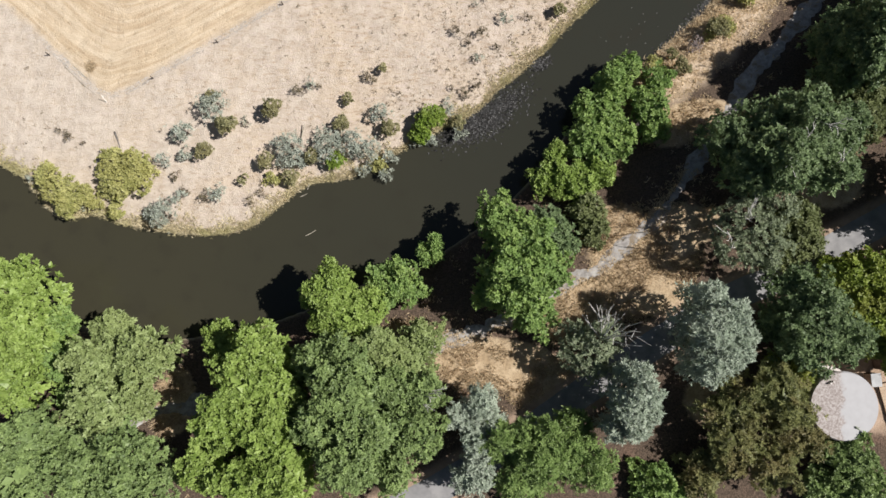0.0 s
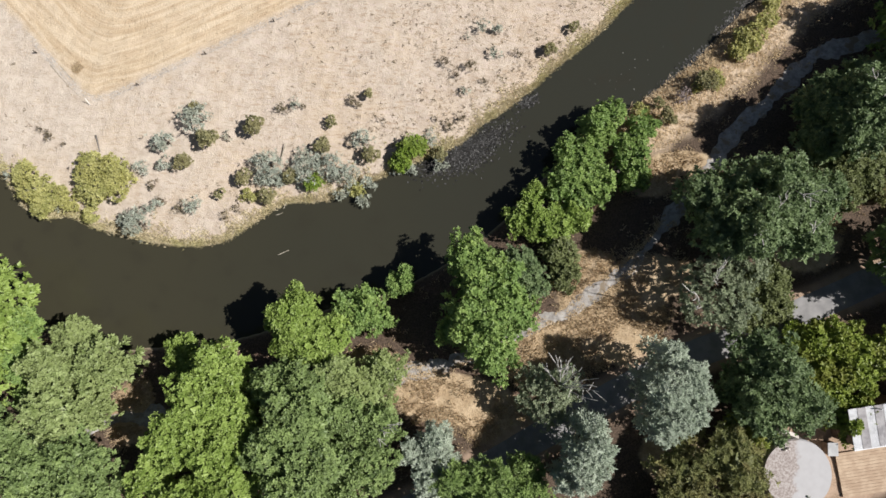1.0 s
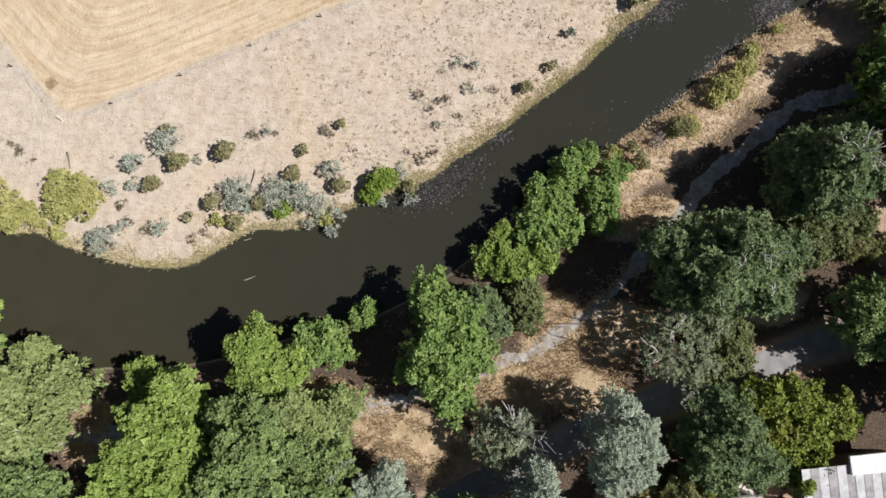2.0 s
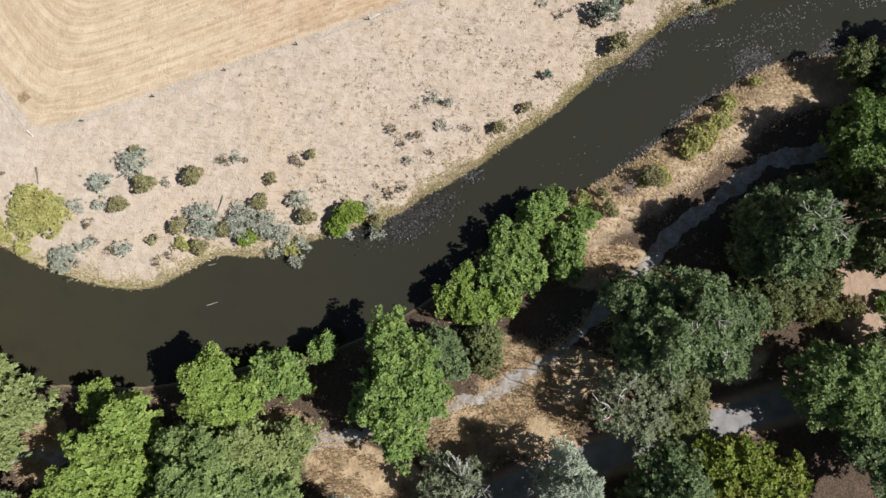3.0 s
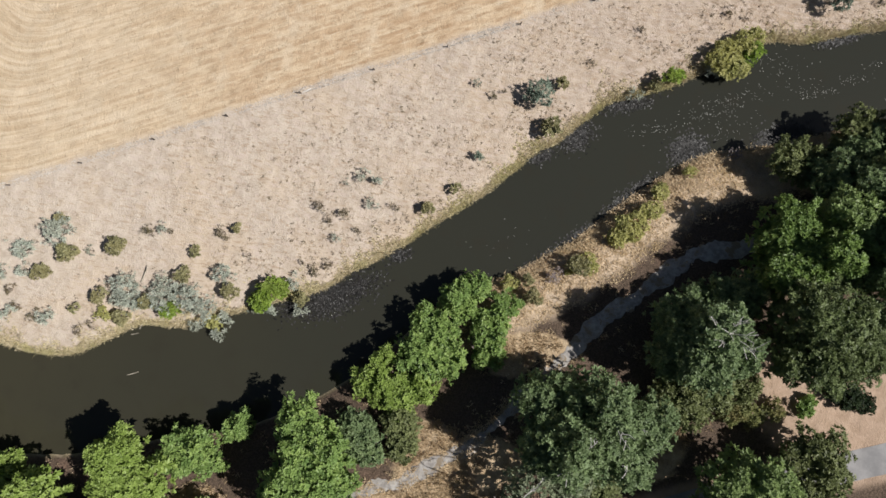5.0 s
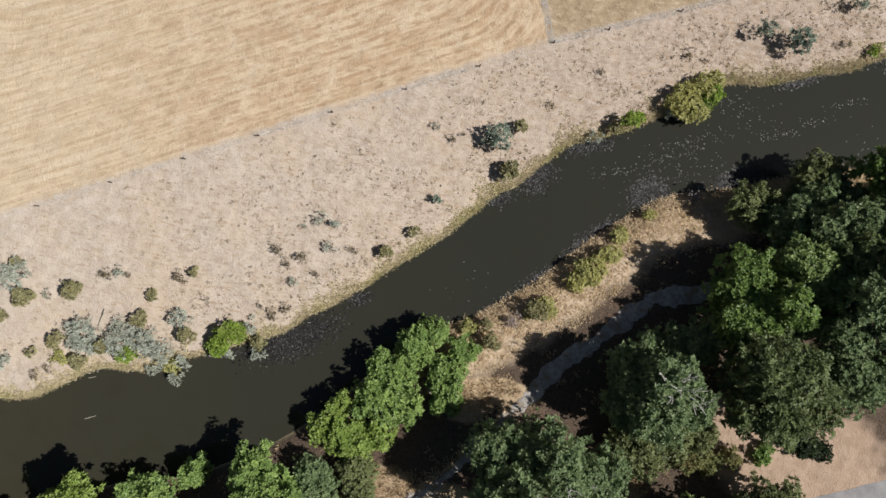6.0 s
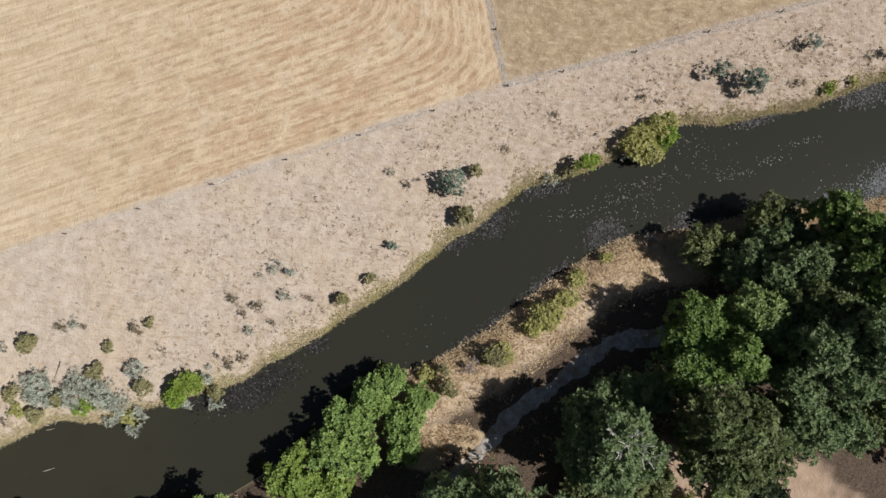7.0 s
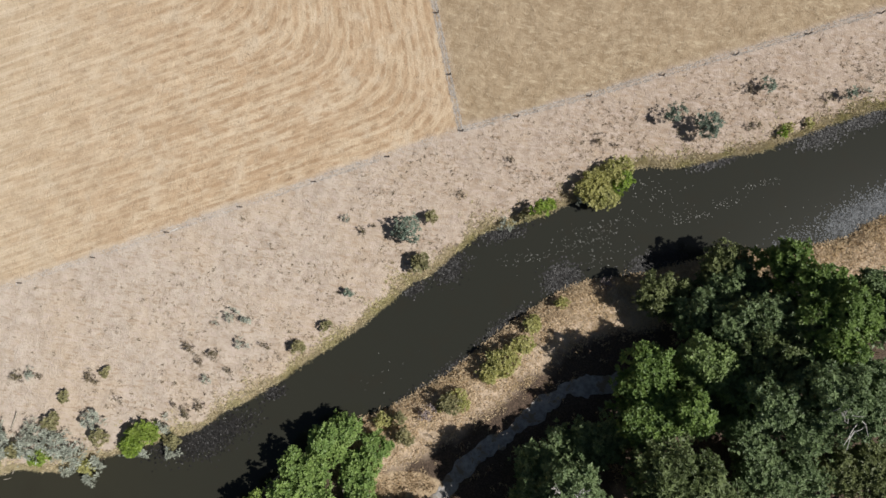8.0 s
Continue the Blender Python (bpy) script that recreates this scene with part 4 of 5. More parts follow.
shrub("teal", 19.2, 42.3, 0.6, 1.2)
shrub("sage", 17.4, 50.8, 0.6, 0.9)
shrub("dryweed", 19.5, 49.8, 0.6, 0.8)
shrub("dryweed", 20.6, 50.6, 0.4, 0.7)
shrub("teal", 24.8, 50.9, 1.5, 2.9)
shrub("teal", 23.8, 50.3, 0.9, 1.8)
shrub("olive", 27.0, 52.9, 0.8, 1.7)
shrub("olive", 27.1, 47.3, 1.2, 2.4)
shrub("yellow", 45.3, 60.3, 1.7, 2.6)
shrub("yellow", 47.1, 59.3, 1.7, 2.6)
shrub("yellow", 47.4, 61.9, 1.7, 2.6)
shrub("yellow", 48.8, 63.4, 1.0, 2.6)
shrub("fresh", 48.5, 61.3, 1.4, 2.9)
shrub("yellow", 45.7, 58.6, 1.1, 2.6)
shrub("sage", 44.9, 58.7, 0.8, 1.2)
shrub("fresh", 39.6, 56.3, 1.0, 2.9)
shrub("fresh", 40.7, 57.0, 0.8, 1.2)
shrub("olive", 38.2, 55.3, 0.8, 1.5)
shrub("sage", 36.4, 53.8, 0.8, 1.2)
shrub("teal", 57.4, 69.8, 1.5, 2.9)
shrub("teal", 53.0, 70.4, 1.1, 2.2)
shrub("teal", 54.6, 71.5, 0.6, 1.2)
shrub("teal", 63.7, 76.1, 0.9, 1.8)
shrub("dryweed", 62.2, 75.5, 0.6, 0.8)
shrub("teal", 73.7, 77.0, 0.8, 1.5)
shrub("dryweed", 71.7, 76.3, 0.6, 0.8)
shrub("sage", 76.1, 77.9, 0.5, 0.8)
shrub("dryweed", 45.2, 66.0, 0.6, 0.8)
shrub("dryweed", 47.6, 65.8, 0.3, 0.7)
shrub("dryweed", 30.4, 56.3, 0.5, 0.7)
shrub("dryweed", 35.3, 61.7, 0.5, 0.7)
shrub("dryweed", 63.0, 71.1, 0.5, 0.7)
shrub("dryweed", 63.9, 71.5, 0.4, 0.7)
shrub("teal", 19.1, 42.3, 0.6, 1.2)
shrub("yellow", 67.5, 71.7, 0.6, 0.6)
shrub("yellow", 70.0, 72.9, 0.6, 0.7)
shrub("fresh", 66.9, 71.1, 0.6, 1.0)
shrub("yellow", 38.9, 37.7, 1.8, 1.7)
shrub("yellow", 40.7, 40.1, 1.2, 1.4)
shrub("yellow", 37.6, 35.9, 1.2, 1.4)
shrub("yellow", 41.4, 42.6, 1.1, 1.3)
shrub("yellow", 44.4, 45.8, 0.8, 1.1)
shrub("yellow", 34.6, 32.3, 1.2, 1.5)
shrub("yellow", 26.2, 28.1, 1.0, 1.4)
shrub("yellow", 32.8, 31.2, 0.8, 1.0)
shrub("mauve", 31.0, 30.1, 1.0, 1.2)
shrub("mauve", 24.4, 20.4, 1.2, 1.4)
shrub("mauve", 49.4, 49.2, 0.8, 1.2)
shrub("olive", 33.6, 31.9, 1.2, 2.4)
shrub("olive", 29.1, 27.0, 1.1, 2.1)
shrub("olive", 28.1, 28.8, 0.7, 1.8)

# ---- grasses, weeds and floating leaves ----
def grass(name, x, y, z, count, length, width, spread, material, label, category, seed, upright=1.0):
    """Tufts of pointed blades, one mesh."""
    rng = np.random.default_rng(seed)
    n = len(x) * count
    size = np.repeat(rng.uniform(0.6, 1.4, len(x)), count)
    foot = np.stack([np.repeat(x, count), np.repeat(y, count), np.repeat(z, count)], -1)
    foot[:, :2] += rng.normal(size=(n, 2)) * spread * size[:, None]
    a, lean = rng.uniform(0, 2 * math.pi, n), rng.uniform(0.2, 1.2, n)
    up = np.stack([np.cos(a) * lean, np.sin(a) * lean, np.full(n, upright)], -1)
    up = unit(up) * (length * size * rng.uniform(0.6, 1.3, n))[:, None]
    side = np.stack([-np.sin(a), np.cos(a), np.zeros(n)], -1) * (width * rng.uniform(0.6, 1.4, n))[:, None]
    co = np.stack([foot - side / 2, foot + side / 2, foot + up], 1)
    me = raw_mesh(name, co.reshape(-1, 3), np.arange(3 * n).reshape(-1, 3), material)
    return tagged(new(name, me), label, category, kind="stuff")


def along_line(line, low, high, n, rng):
    """Random places along a line of the plan, for x between low and high, and the line's normal there."""
    p = np.asarray(line, float)
    p = p[(p[:, 0] > low) & (p[:, 0] < high)]
    s = np.concatenate([[0], np.cumsum(np.hypot(*(p[1:] - p[:-1]).T))])
    at = rng.uniform(0, s[-1], n)
    x, y = np.interp(at, s, p[:, 0]), np.interp(at, s, p[:, 1])
    tx = np.interp(at + 0.5, s, p[:, 0]) - np.interp(at - 0.5, s, p[:, 0])
    ty = np.interp(at + 0.5, s, p[:, 1]) - np.interp(at - 0.5, s, p[:, 1])
    k = np.maximum(np.hypot(tx, ty), 1e-6)
    return x, y, -ty / k, tx / k, at


rng = np.random.default_rng(11)
x, y, nx, ny, at = along_line(FIELD_SHORE, -66, 94, 11000, rng)
reach = 0.55 + 0.45 * np.sin(at * 0.31) * np.sin(at * 0.83 + 1)
off = rng.exponential(0.75, len(x)) * reach - 0.1
x, y = x + nx * off, y + ny * off
grass("bank_grass", x, y, np.maximum(height(x, y), -0.02), 7, 0.36, 0.08, 0.13, REED, "yellow-green grass along the water's edge", "grass", 1, 0.7)

x, y, nx, ny, at = along_line(WOOD_SHORE, 18, 92, 9000, rng)
off = rng.exponential(1.6, len(x)) - 0.2
x, y = x - nx * off, y - ny * off
grass("shore_grass", x, y, np.maximum(height(x, y), -0.02), 6, 0.36, 0.09, 0.15, PALE_STRAW, "yellowing grass and reeds on the wooded shore", "grass", 2, 0.5)

x, y = rng.uniform(-64, 92, 110000), rng.uniform(-26, 62, 110000)
d, wood = shore_distance(x, y)
lumpy = ripple(x * 0.45, y * 0.45) + 0.4 * ripple(x * 1.7, y * 1.7)
keep = wood & (d > 0.6) & (d < 26) & (away(x, y, TRAIL_LINE) > 0.9) & (away(x, y, ROAD_LINE) > 2.4) & (lumpy > -0.35)
keep &= np.hypot((x - 64) / 12.5, (y - 22.5) / 6.5) > 1
keep &= np.hypot(x - 47, y + 10) > 9
keep &= ~((d < 7) & (x > 24))
# blades mostly inside the sunlit ellipses
keep &= np.max([np.hypot((x - px) / a, (y - py) / b) < 1.5 for px, py, a, b in SUNLIT_STRAW_PATCHES], axis=0) | (rng.random(len(x)) < 0.06)
x, y = x[keep], y[keep]
grass("dry_grass", x, y, height(x, y), 9, 0.5, 0.085, 0.2, STRAW, "straw-coloured dry grass under and between the trees", "grass", 3)

x, y = rng.uniform(20, 90, 24000), rng.uniform(16, 64, 24000)
d, wood = shore_distance(x, y)
keep = wood & (d > 0.7) & (d < 6.4 + 0.5 * ripple(x, y)) & (x > 23) & (away(x, y, TRAIL_LINE) > 0.9) & (ripple(x * 0.5, y * 0.5) > -0.6)
x, y = x[keep], y[keep]
grass("straw_bank", x, y, height(x, y), 6, 0.34, 0.08, 0.2, PALE_STRAW, "sunlit pale straw on the open river bank", "grass", 6, 0.5)

x, y = rng.uniform(-68, 95, 230000), rng.uniform(6, 92, 230000)
d, wood = shore_distance(x, y)
f = np.minimum(np.minimum(away(x, y, FENCE_WEST), away(x, y, FENCE_MID)), away(x, y, FENCE_EAST))
open_side = np.where(x < -41.4, ~beyond(x, y, FENCE_WEST[:3]), ~beyond(x, y, FENCE_MID + FENCE_EAST[1:]))
keep = ~wood & (d > 0.4) & open_side & (rng.random(len(x)) < (0.18 + 0.4 * np.exp(-d / 6)) * (0.15 + 0.85 * step(x, -30, 12))) & (f > 0.5)
keep &= ripple(x * 0.6, y * 0.6) + rng.normal(size=len(x)) * 0.6 > -0.1
x, y = x[keep], y[keep]
small = rng.random(len(x)) < 0.82
grass("stubble_tufts", x[small], y[small], height(x[small], y[small]), 6, 0.17, 0.065, 0.09, TUFT, "low dry stubble tufts on the pasture", "grass", 4, 0.7)
x, y = x[~small], y[~small]
thin = rng.random(len(x)) < 0.75
grass("dry_weeds", x[thin], y[thin], height(x[thin], y[thin]), 12, 0.22, 0.06, 0.1, LEAVES["dryweed"], "scattered brown weeds on the pasture", "weeds", 5)

# stubble left on the mown fields
x, y = rng.uniform(-66, 94, 26000), rng.uniform(22, 94, 26000)
f = np.minimum(np.minimum(away(x, y, FENCE_WEST), away(x, y, FENCE_MID)), np.minimum(away(x, y, FENCE_EAST), away(x, y, FENCE_NORTH)))
cut = np.where(x < -41.4, beyond(x, y, FENCE_WEST[:3]), beyond(x, y, FENCE_MID + FENCE_EAST[1:]))
keep = cut & (f > 0.8) & (np.sin(f * 5.2) + rng.normal(size=len(x)) * 0.7 > 0.1)
x, y = x[keep], y[keep]
grass("stubble", x, y, height(x, y), 5, 0.13, 0.06, 0.12, STUBBLE, "short cut stubble in rows on the mown field", "grass", 10, 0.6)

# dead weeds and wire-caught straw along the field's edge, two thin lines
for k, line in enumerate((FENCE_WEST, FENCE_MID, FENCE_EAST, FENCE_NORTH)):
    pts = np.asarray(line, float)
    fine_line = np.stack([np.interp(np.linspace(0, len(pts) - 1, 2000), np.arange(len(pts)), pts[:, i]) for i in (0, 1)], -1)
    x, y, nx, ny, at = along_line(fine_line[(fine_line[:, 1] < 100)], -66, 94, 2600, rng)
    patchy = ripple(at * 0.35, at * 0.11 + k) + rng.normal(size=len(x)) * 0.5 > (0.7 if k == 0 else -0.1 if k == 1 else -0.9)
    off = rng.normal(size=len(x)) * 0.06 + np.where(rng.random(len(x)) < 0.55, 0.0, 0.42)
    x, y = (x + nx * off)[patchy], (y + ny * off)[patchy]
    grass("edge_weeds", x, y, height(x, y), 4, 0.16, 0.05, 0.06, GREY_STRAW, "grey dead weeds along the field's edge", "weeds", 20 + k, 0.3)

spot = np.random.default_rng(5).normal(size=(60, 2)) * 0.32 + (-43.7, 28.1)
grass("brush_heap", spot[:, 0], spot[:, 1], height(spot[:, 0], spot[:, 1]), 8, 0.34, 0.06, 0.1, STRAW, "heap of dry brush in the field's corner", "brush", 33, 0.4)

# straw leaning over the trail
x, y, nx, ny, at = along_line(TRAIL_LINE, -20, 34, 1800, rng)
off = rng.choice((-1, 1), len(x)) * (0.35 + rng.exponential(0.4, len(x)))
x, y = x + nx * off, y + ny * off
keep = ripple(x * 0.9, y * 0.9) > -0.25
grass("trail_grass", x[keep], y[keep], height(x[keep], y[keep]), 6, 0.42, 0.08, 0.16, PALE_STRAW, "straw-coloured grass leaning over the footpath", "grass", 31, 0.5)


def floating(name, patches, size, material, label, seed):
    """Leaves lying on the water, strewn over elliptic patches (x, y, length, width, degrees, number)."""
    rng = np.random.default_rng(seed)
    at = []
    for x, y, a, b, turn, n in patches:
        u = rng.normal(size=(n, 2)) * (a / 2, b / 2)
        c, s = math.cos(radians(turn)), math.sin(radians(turn))
        at.append(np.stack([x + c * u[:, 0] - s * u[:, 1], y + s * u[:, 0] + c * u[:, 1]], -1))
    at = np.vstack(at)
    at = at[shore_distance(at[:, 0], at[:, 1])[0] < 0.05]
    n = len(at)
    at = np.column_stack([at, rng.uniform(0.012, 0.05, n)])
    facing = rng.normal(size=(n, 3)) * 0.12 + (0, 0, 1)
    me = leaf_mesh(name, at, facing, size, size * 0.7, material, rng)
    return tagged(new(name, me), label, "water plants", kind="stuff")


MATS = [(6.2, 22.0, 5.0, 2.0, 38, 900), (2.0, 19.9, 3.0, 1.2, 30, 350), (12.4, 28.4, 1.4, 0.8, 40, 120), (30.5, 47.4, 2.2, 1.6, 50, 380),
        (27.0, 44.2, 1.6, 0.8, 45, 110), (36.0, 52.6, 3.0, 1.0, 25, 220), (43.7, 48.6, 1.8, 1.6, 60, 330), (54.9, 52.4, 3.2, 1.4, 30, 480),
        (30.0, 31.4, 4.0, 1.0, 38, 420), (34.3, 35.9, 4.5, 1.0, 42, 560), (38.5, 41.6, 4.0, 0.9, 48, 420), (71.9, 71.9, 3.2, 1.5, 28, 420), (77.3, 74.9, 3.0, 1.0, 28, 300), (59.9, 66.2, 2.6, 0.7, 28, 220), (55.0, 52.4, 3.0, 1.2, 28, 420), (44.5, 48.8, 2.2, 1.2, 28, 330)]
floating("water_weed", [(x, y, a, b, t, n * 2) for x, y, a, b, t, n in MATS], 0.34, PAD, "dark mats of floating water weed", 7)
# leaf mats whose grey stands for reflected sky
floating("sheen_leaves", [(77.1, 61.9, 4.2, 2.0, 32, 1800), (80.7, 65.1, 4.5, 2.2, 32, 1800), (73.7, 57.4, 2.4, 1.0, 32, 520), (70.7, 58.2, 4, 1.6, 32, 320)], 0.21, SHEEN,
         "dense leaves floating at the wooded shore, sky sheen painted in grey", 12)
floating("weed_tips", [(x, y, a * 0.9, b * 0.8, t, n // 16) for x, y, a, b, t, n in MATS], 0.1, SPECK, "pale leaf tips in the weed mats", 8)
# sun glints on the river, drawn as small white leaves
floating("glint_leaves", [(40.0, 50.5, 4, 0.8, 24, 40), (46.4, 53.5, 5.5, 2.0, 24, 130), (48.7, 56.4, 5, 1.0, 24, 60), (54.3, 60.7, 4, 2.2, 24, 50), (57.7, 58.9, 3.5, 1.0, 24, 60), (62.5, 61.6, 4, 0.8, 24, 36), (65.8, 64.7, 3.5, 0.6, 24, 34), (48.2, 51.4, 3, 0.8, 24, 24), (51.3, 61.5, 2.5, 1.2, 24, 20), (70.3, 61.0, 5, 2, 24, 26), (26.4, 33.6, 9, 3, 24, 7), (27.1, 33.9, 6, 2.5, 24, 7), (40.0, 50.4, 5, 1.5, 24, 12), (24.0, 32.2, 5, 2, 24, 6)], 0.095, SPECK,
         "small drifting leaves, white with painted sun glint", 9)


# ---- driftwood and posts ----
def log(name, a, b, r, material, label, category):
    rng = np.random.default_rng(int(abs(a[0] * 50 + a[1] * 7)))
    a, b = np.array(a, float), np.array(b, float)
    rings = limb(a, b, r, r * 0.6, rng, 0.02, 7)
    tip = (b - a) / np.linalg.norm(b - a) * 0.02
    many = [[(a - tip, r * 0.4), *rings, (b + tip, r * 0.2)]]
    thing = tagged(new(name, tubes(name, [[(c - a, w) for c, w in rings] for rings in many], material, 7)), label, category)
    thing.location = a
    return thing


log("driftwood", (-17.1, 6.9, 0.03), (-15.8, 7.6, 0.04), 0.05, DRIFT, "pale driftwood stick floating on the river", "driftwood")
log("driftwood", (-16.9, 12.7, 0.02), (-16.5, 13.8, 0.12), 0.05, DRIFT, "thin grey stick lying in shallow water", "driftwood")
log("driftwood", (-17.8, 11.8, 0.02), (-16.9, 12.2, 0.04), 0.045, DRIFT, "short grey stick lying in shallow water", "driftwood")
g = float(height(-17.2, 19.8))
log("dead_trunk", (-17.6, 18.4, g), (-16.9, 20.6, g + 0.7), 0.09, DRIFT, "bleached dead trunk leaning among the bushes", "dead wood")
log("dark_log", (-40.6, 19.9, float(height(-40.6, 19.9)) - 0.02), (-39.9, 17.9, float(height(-39.9, 17.9)) - 0.02), 0.15, bark("dark_grey_bark", (0.07, 0.062, 0.055), (0.22, 0.20, 0.18)),
    "weathered dark-grey fallen log in the dry grass", "log")
for a, b in (((-47.0, 28.2), (-42.8, 24.4)), ((-45.7, 28.1), (-43.7, 26.2))):
    log("fence_rail", (*a, float(height(*a)) + 0.02), (*b, float(height(*b)) + 0.02), 0.045, DRIFT, "thin grey rail lying along the field's edge", "rail")

POST_WOOD = bark("post_wood", (0.06, 0.05, 0.042), (0.14, 0.12, 0.10))
post_me = tubes("fence_post", [[((0, 0, -0.3), 0.085), ((0, 0, 0.7), 0.075), ((0, 0, 0.74), 0.05), ((0, 0, 0.745), 0.002)]], POST_WOOD, 8)
posts = [(-48.9, 29.6), (-35.8, 26.5)] + [(-27.9 + 8.1 * k, 31.0 + 4.69 * k) for k in range(7)] + [(28.9, 63.9), (26.1, 70.4), (23.2, 77.5)]
posts += [(35.1 + 8.2 * k, 66.9 + 4.15 * k) for k in range(7)]
for px, py in posts:
    post = tagged(new("fence_post", post_me), "weathered wooden post at the field's edge", "fence post", "posts along the field")
    post.matrix_world = pose(px, py, float(height(px, py)), 3 * math.sin(px), 3 * math.cos(py), 40 * px)
white_me = tubes("marker_post", [[((0, 0, -0.2), 0.045), ((0.05, 0.55, 1.3), 0.04), ((0.05, 0.552, 1.305), 0.002)]],
                 mottled("white_paint", (0.62, 0.6, 0.56), (0.78, 0.76, 0.72), 3.0), 8)
marker = tagged(new("marker_post", white_me), "leaning whitewashed post by the field corner", "post")
marker.location = (-41.6, 23.5, float(height(-41.6, 23.5)))
fallen = tagged(new("marker_post", white_me), "whitewashed post leaning low beside the fence", "post")
fallen.matrix_world = pose(-3.5, 45.2, float(height(-3.5, 45.2)), -42, 0, -62)

# ---- tank and sheds ----
def box(sx, sy, sz, bevel=0.02):
    bm = bmesh.new()
    bmesh.ops.create_cube(bm, size=1)
    bmesh.ops.scale(bm, vec=(sx, sy, sz), verts=bm.verts)
    bmesh.ops.translate(bm, vec=(0, 0, sz / 2), verts=bm.verts)
    if bevel:
        bmesh.ops.bevel(bm, geom=bm.edges[:], offset=bevel, segments=2, affect="EDGES")
    return bm


def solid(name, bm, material, parent=None, label="", at=None):
    me = bpy.data.meshes.new(name)
    bm.to_mesh(me)
    bm.free()
    me.materials.append(material)
    ob = new(name, me)
    if parent:
        ob.parent = parent
    if at:
        ob.matrix_basis = at
    return tagged(ob, label)


def drum(r, z0, z1, taper=0.0, sides=48):
    bm = bmesh.new()
    bmesh.ops.create_cone(bm, cap_ends=True, segments=sides, radius1=r, radius2=r - taper, depth=z1 - z0)
    bmesh.ops.translate(bm, vec=(0, 0, (z0 + z1) / 2), verts=bm.verts)
    return bm


def roof_concrete():
    """Light render, half of it scurfed with pinkish-brown lichen and needles."""
    n = Nodes("lichened_concrete")
    co = n.node("ShaderNodeTexCoord").outputs["Object"]
    cut = n.node("ShaderNodeSeparateXYZ")
    n.put(cut.inputs[0], co)
    edge = n.math("ADD", cut.outputs[0], n.math("MULTIPLY", n.noise(0.8, 4), 2.2))
    clean = n.mix(n.noise(1.2, 4), (0.34, 0.33, 0.33), (0.43, 0.42, 0.425))
    scurf = n.mix(n.ramp(n.noise(4.5, 5, 0.7), 0.35, 0.65), (0.22, 0.18, 0.165), (0.40, 0.365, 0.345))
    c = n.mix(n.ramp(edge, 0.7, 1.25), scurf, clean)
    n.bump(n.noise(8, 4), 0.3, 0.03)
    return n.done(c, 0.85, 0.2)


CONCRETE = roof_concrete()
WALL = mottled("tank_render", (0.42, 0.38, 0.35), (0.56, 0.52, 0.48), 1.0)
tx, ty = 42.5, -12.4
tz = float(height(tx, ty))
tank = tagged(new("water_tank"), "round pale concrete water tank with a lichen-stained roof", "tank")
tank.location = (tx, ty, tz)
top = 9.05 - tz
solid("tank_wall", drum(3.5, -0.3, top), WALL, tank)
roof = solid("tank_roof", drum(3.68, top + 0.004, top + 0.22, 0.12), CONCRETE, tank, "pale roof with pinkish lichen")
solid("footing", drum(3.95, -0.4, 0.35, 0.1), WALL, tank)
for a in (115, 122):
    solid("vent", drum(0.13, 0, 0.4, 0.03, 12), WALL, roof, "short vent pipe", pose(2.9 * math.cos(radians(a)), 2.9 * math.sin(radians(a)), top + 0.2))

WHITE_PANEL = mottled("white_roof_panel", (0.48, 0.48, 0.49), (0.62, 0.62, 0.63), 0.9, 0.5, 0.4, bump=0.1)
GREY_PANEL = mottled("grey_roof_panel", (0.27, 0.255, 0.26), (0.43, 0.41, 0.41), 0.9, 0.6, 0.3, bump=0.1)
TIMBER = mottled("brown_boards", (0.13, 0.085, 0.06), (0.22, 0.15, 0.105), 2.0)
DECK = mottled("tan_boards", (0.34, 0.245, 0.17), (0.44, 0.335, 0.24), 1.2)

hx, hy, yaw = 47.4, -7.2, 13.0
hz = float(height(52, -7))
shed = tagged(new("shed"), "long shed with a striped white and grey metal roof", "shed")
shed.matrix_world = pose(hx, hy, hz, 0, 0, yaw)
eave = 9.9 - hz
solid("wall", box(11.3, 3.7, eave), TIMBER, shed, "brown board walls", pose(6.0, 0, -0.2))


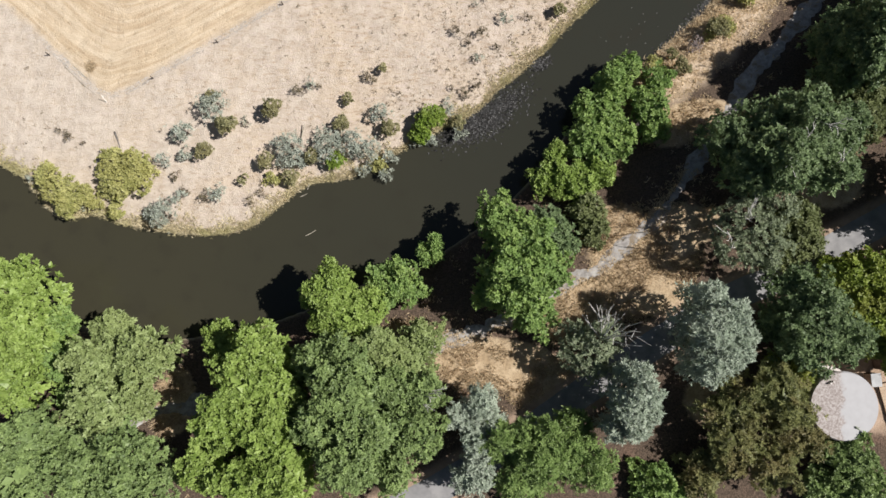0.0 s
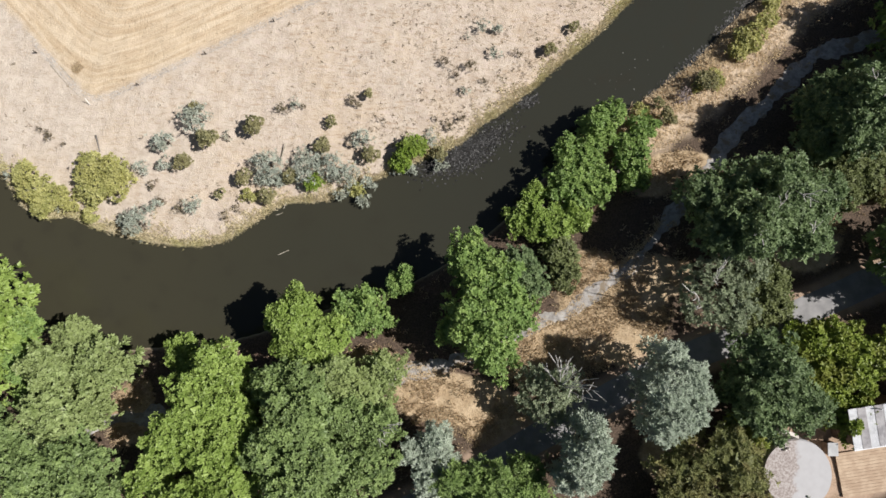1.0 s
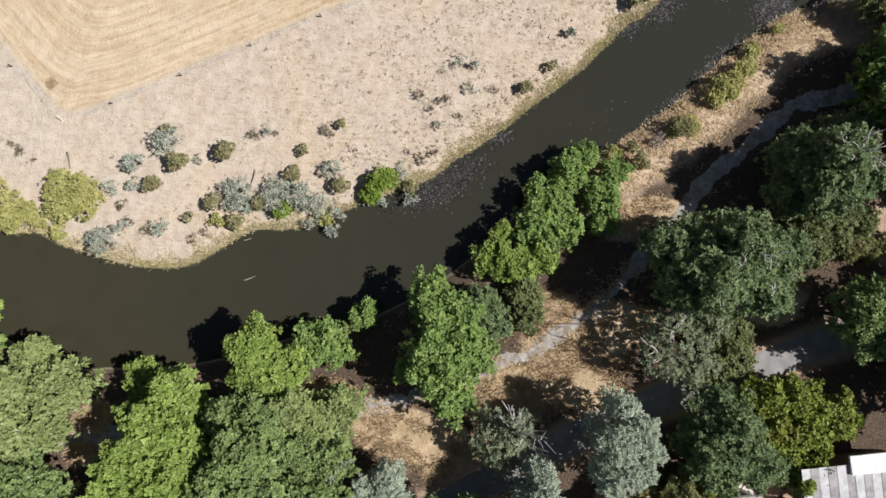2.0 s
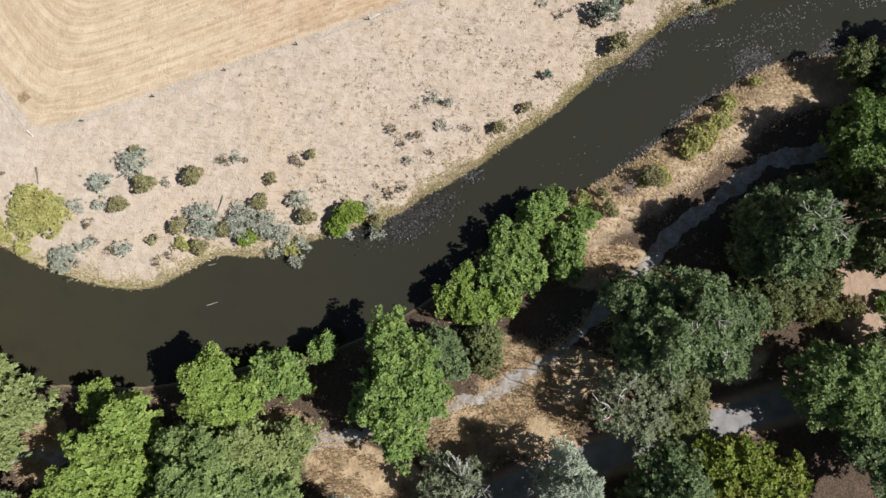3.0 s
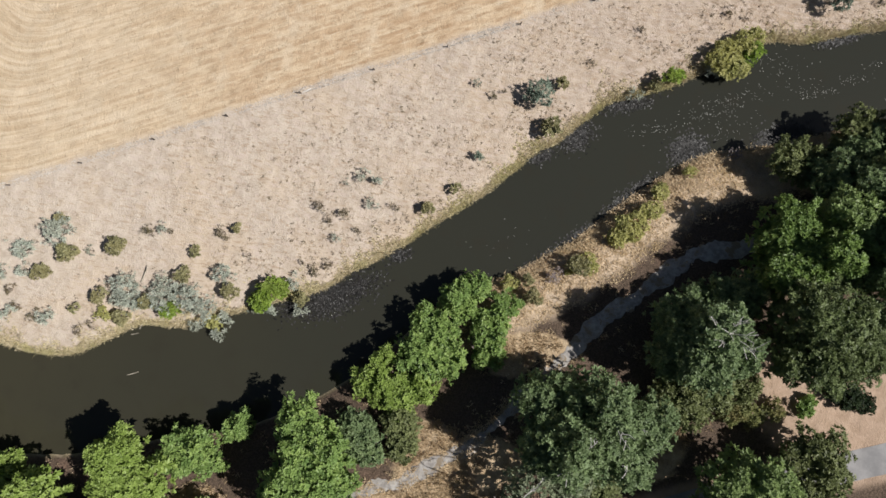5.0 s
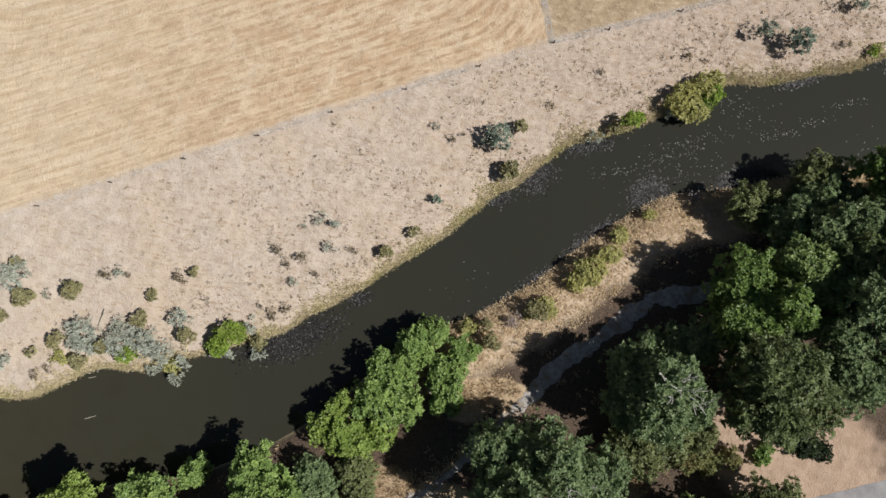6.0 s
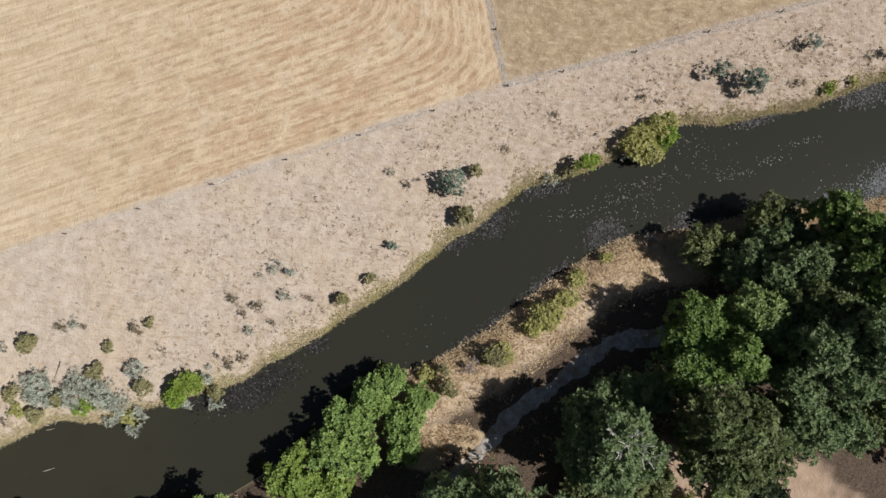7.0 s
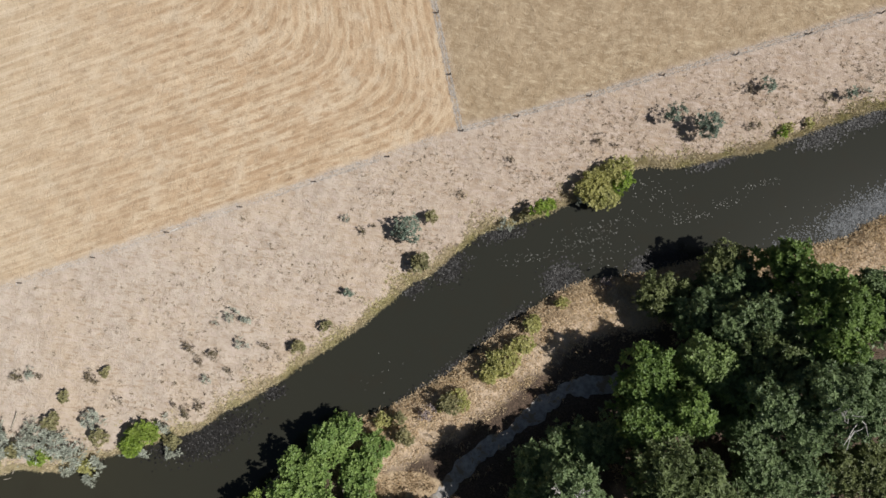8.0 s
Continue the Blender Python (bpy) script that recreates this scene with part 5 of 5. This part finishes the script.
def sheet_panel(width, depth):
    """One length of corrugated roofing."""
    bm = bmesh.new()
    k = 16
    rows = []
    for z in (0.0, 0.03):
        for y in (-depth / 2, depth / 2):
            rows.append([bm.verts.new((width * (i / k - 0.5), y, z + 0.03 * (i % 2))) for i in range(k + 1)])
    for a, b in ((0, 1), (3, 2), (2, 0), (1, 3)):
        for i in range(k):
            bm.faces.new((rows[a][i], rows[a][i + 1], rows[b][i + 1], rows[b][i]))
    bmesh.ops.recalc_face_normals(bm, faces=bm.faces)
    return bm


for i in range(13):
    solid("roof_panel", sheet_panel(0.915, 4.3), GREY_PANEL if i % 2 else WHITE_PANEL, shed, "",
          pose(0.46 + 0.92 * i, 0, eave + 0.12 + 0.05 * math.sin(i * 2.1), 2.5, 0, 0))
solid("gutter", box(12.0, 0.12, 0.1, 0.01), WHITE_PANEL, shed, "white gutter", pose(6.0, -2.2, eave - 0.03))
solid("vent_pipe", drum(0.06, 0, 0.9, 0.0, 12), WHITE_PANEL, shed, "", pose(3.1, 1.8, eave + 0.1))
solid("upper_roof", box(7.0, 2.0, 0.35, 0.03), WHITE_PANEL, shed, "white upper roof", pose(8.5, 2.1, eave + 0.25))

deck = tagged(new("deck"), "tan boarded deck beside the shed", "deck")
deck.matrix_world = pose(51.5, -12.2, float(height(51.5, -12.2)) + 0.25, 0, 0, yaw)
for i in range(14):
    solid("plank", box(5.6, 0.33, 0.05, 0.008), DECK, deck, "", pose(0, -2.4 + 0.345 * i, 0))
solid("frame", box(5.5, 4.7, 0.2, 0.01), TIMBER, deck, "", pose(0, -0.15, -0.21))

cz = float(height(47.5, -10.0))
cabinet = tagged(new("equipment_cabinet"), "small cabinet with a pale flat lid beside the tank", "cabinet")
cabinet.matrix_world = pose(47.5, -10.0, cz, 0, 0, 4)
solid("body", box(1.0, 1.3, 1.25), TIMBER, cabinet)
solid("lid", box(1.15, 1.45, 0.08), mottled("lid_grey", (0.33, 0.33, 0.33), (0.42, 0.42, 0.42), 1.0), cabinet, "pale grey lid", pose(0, 0, 1.254))
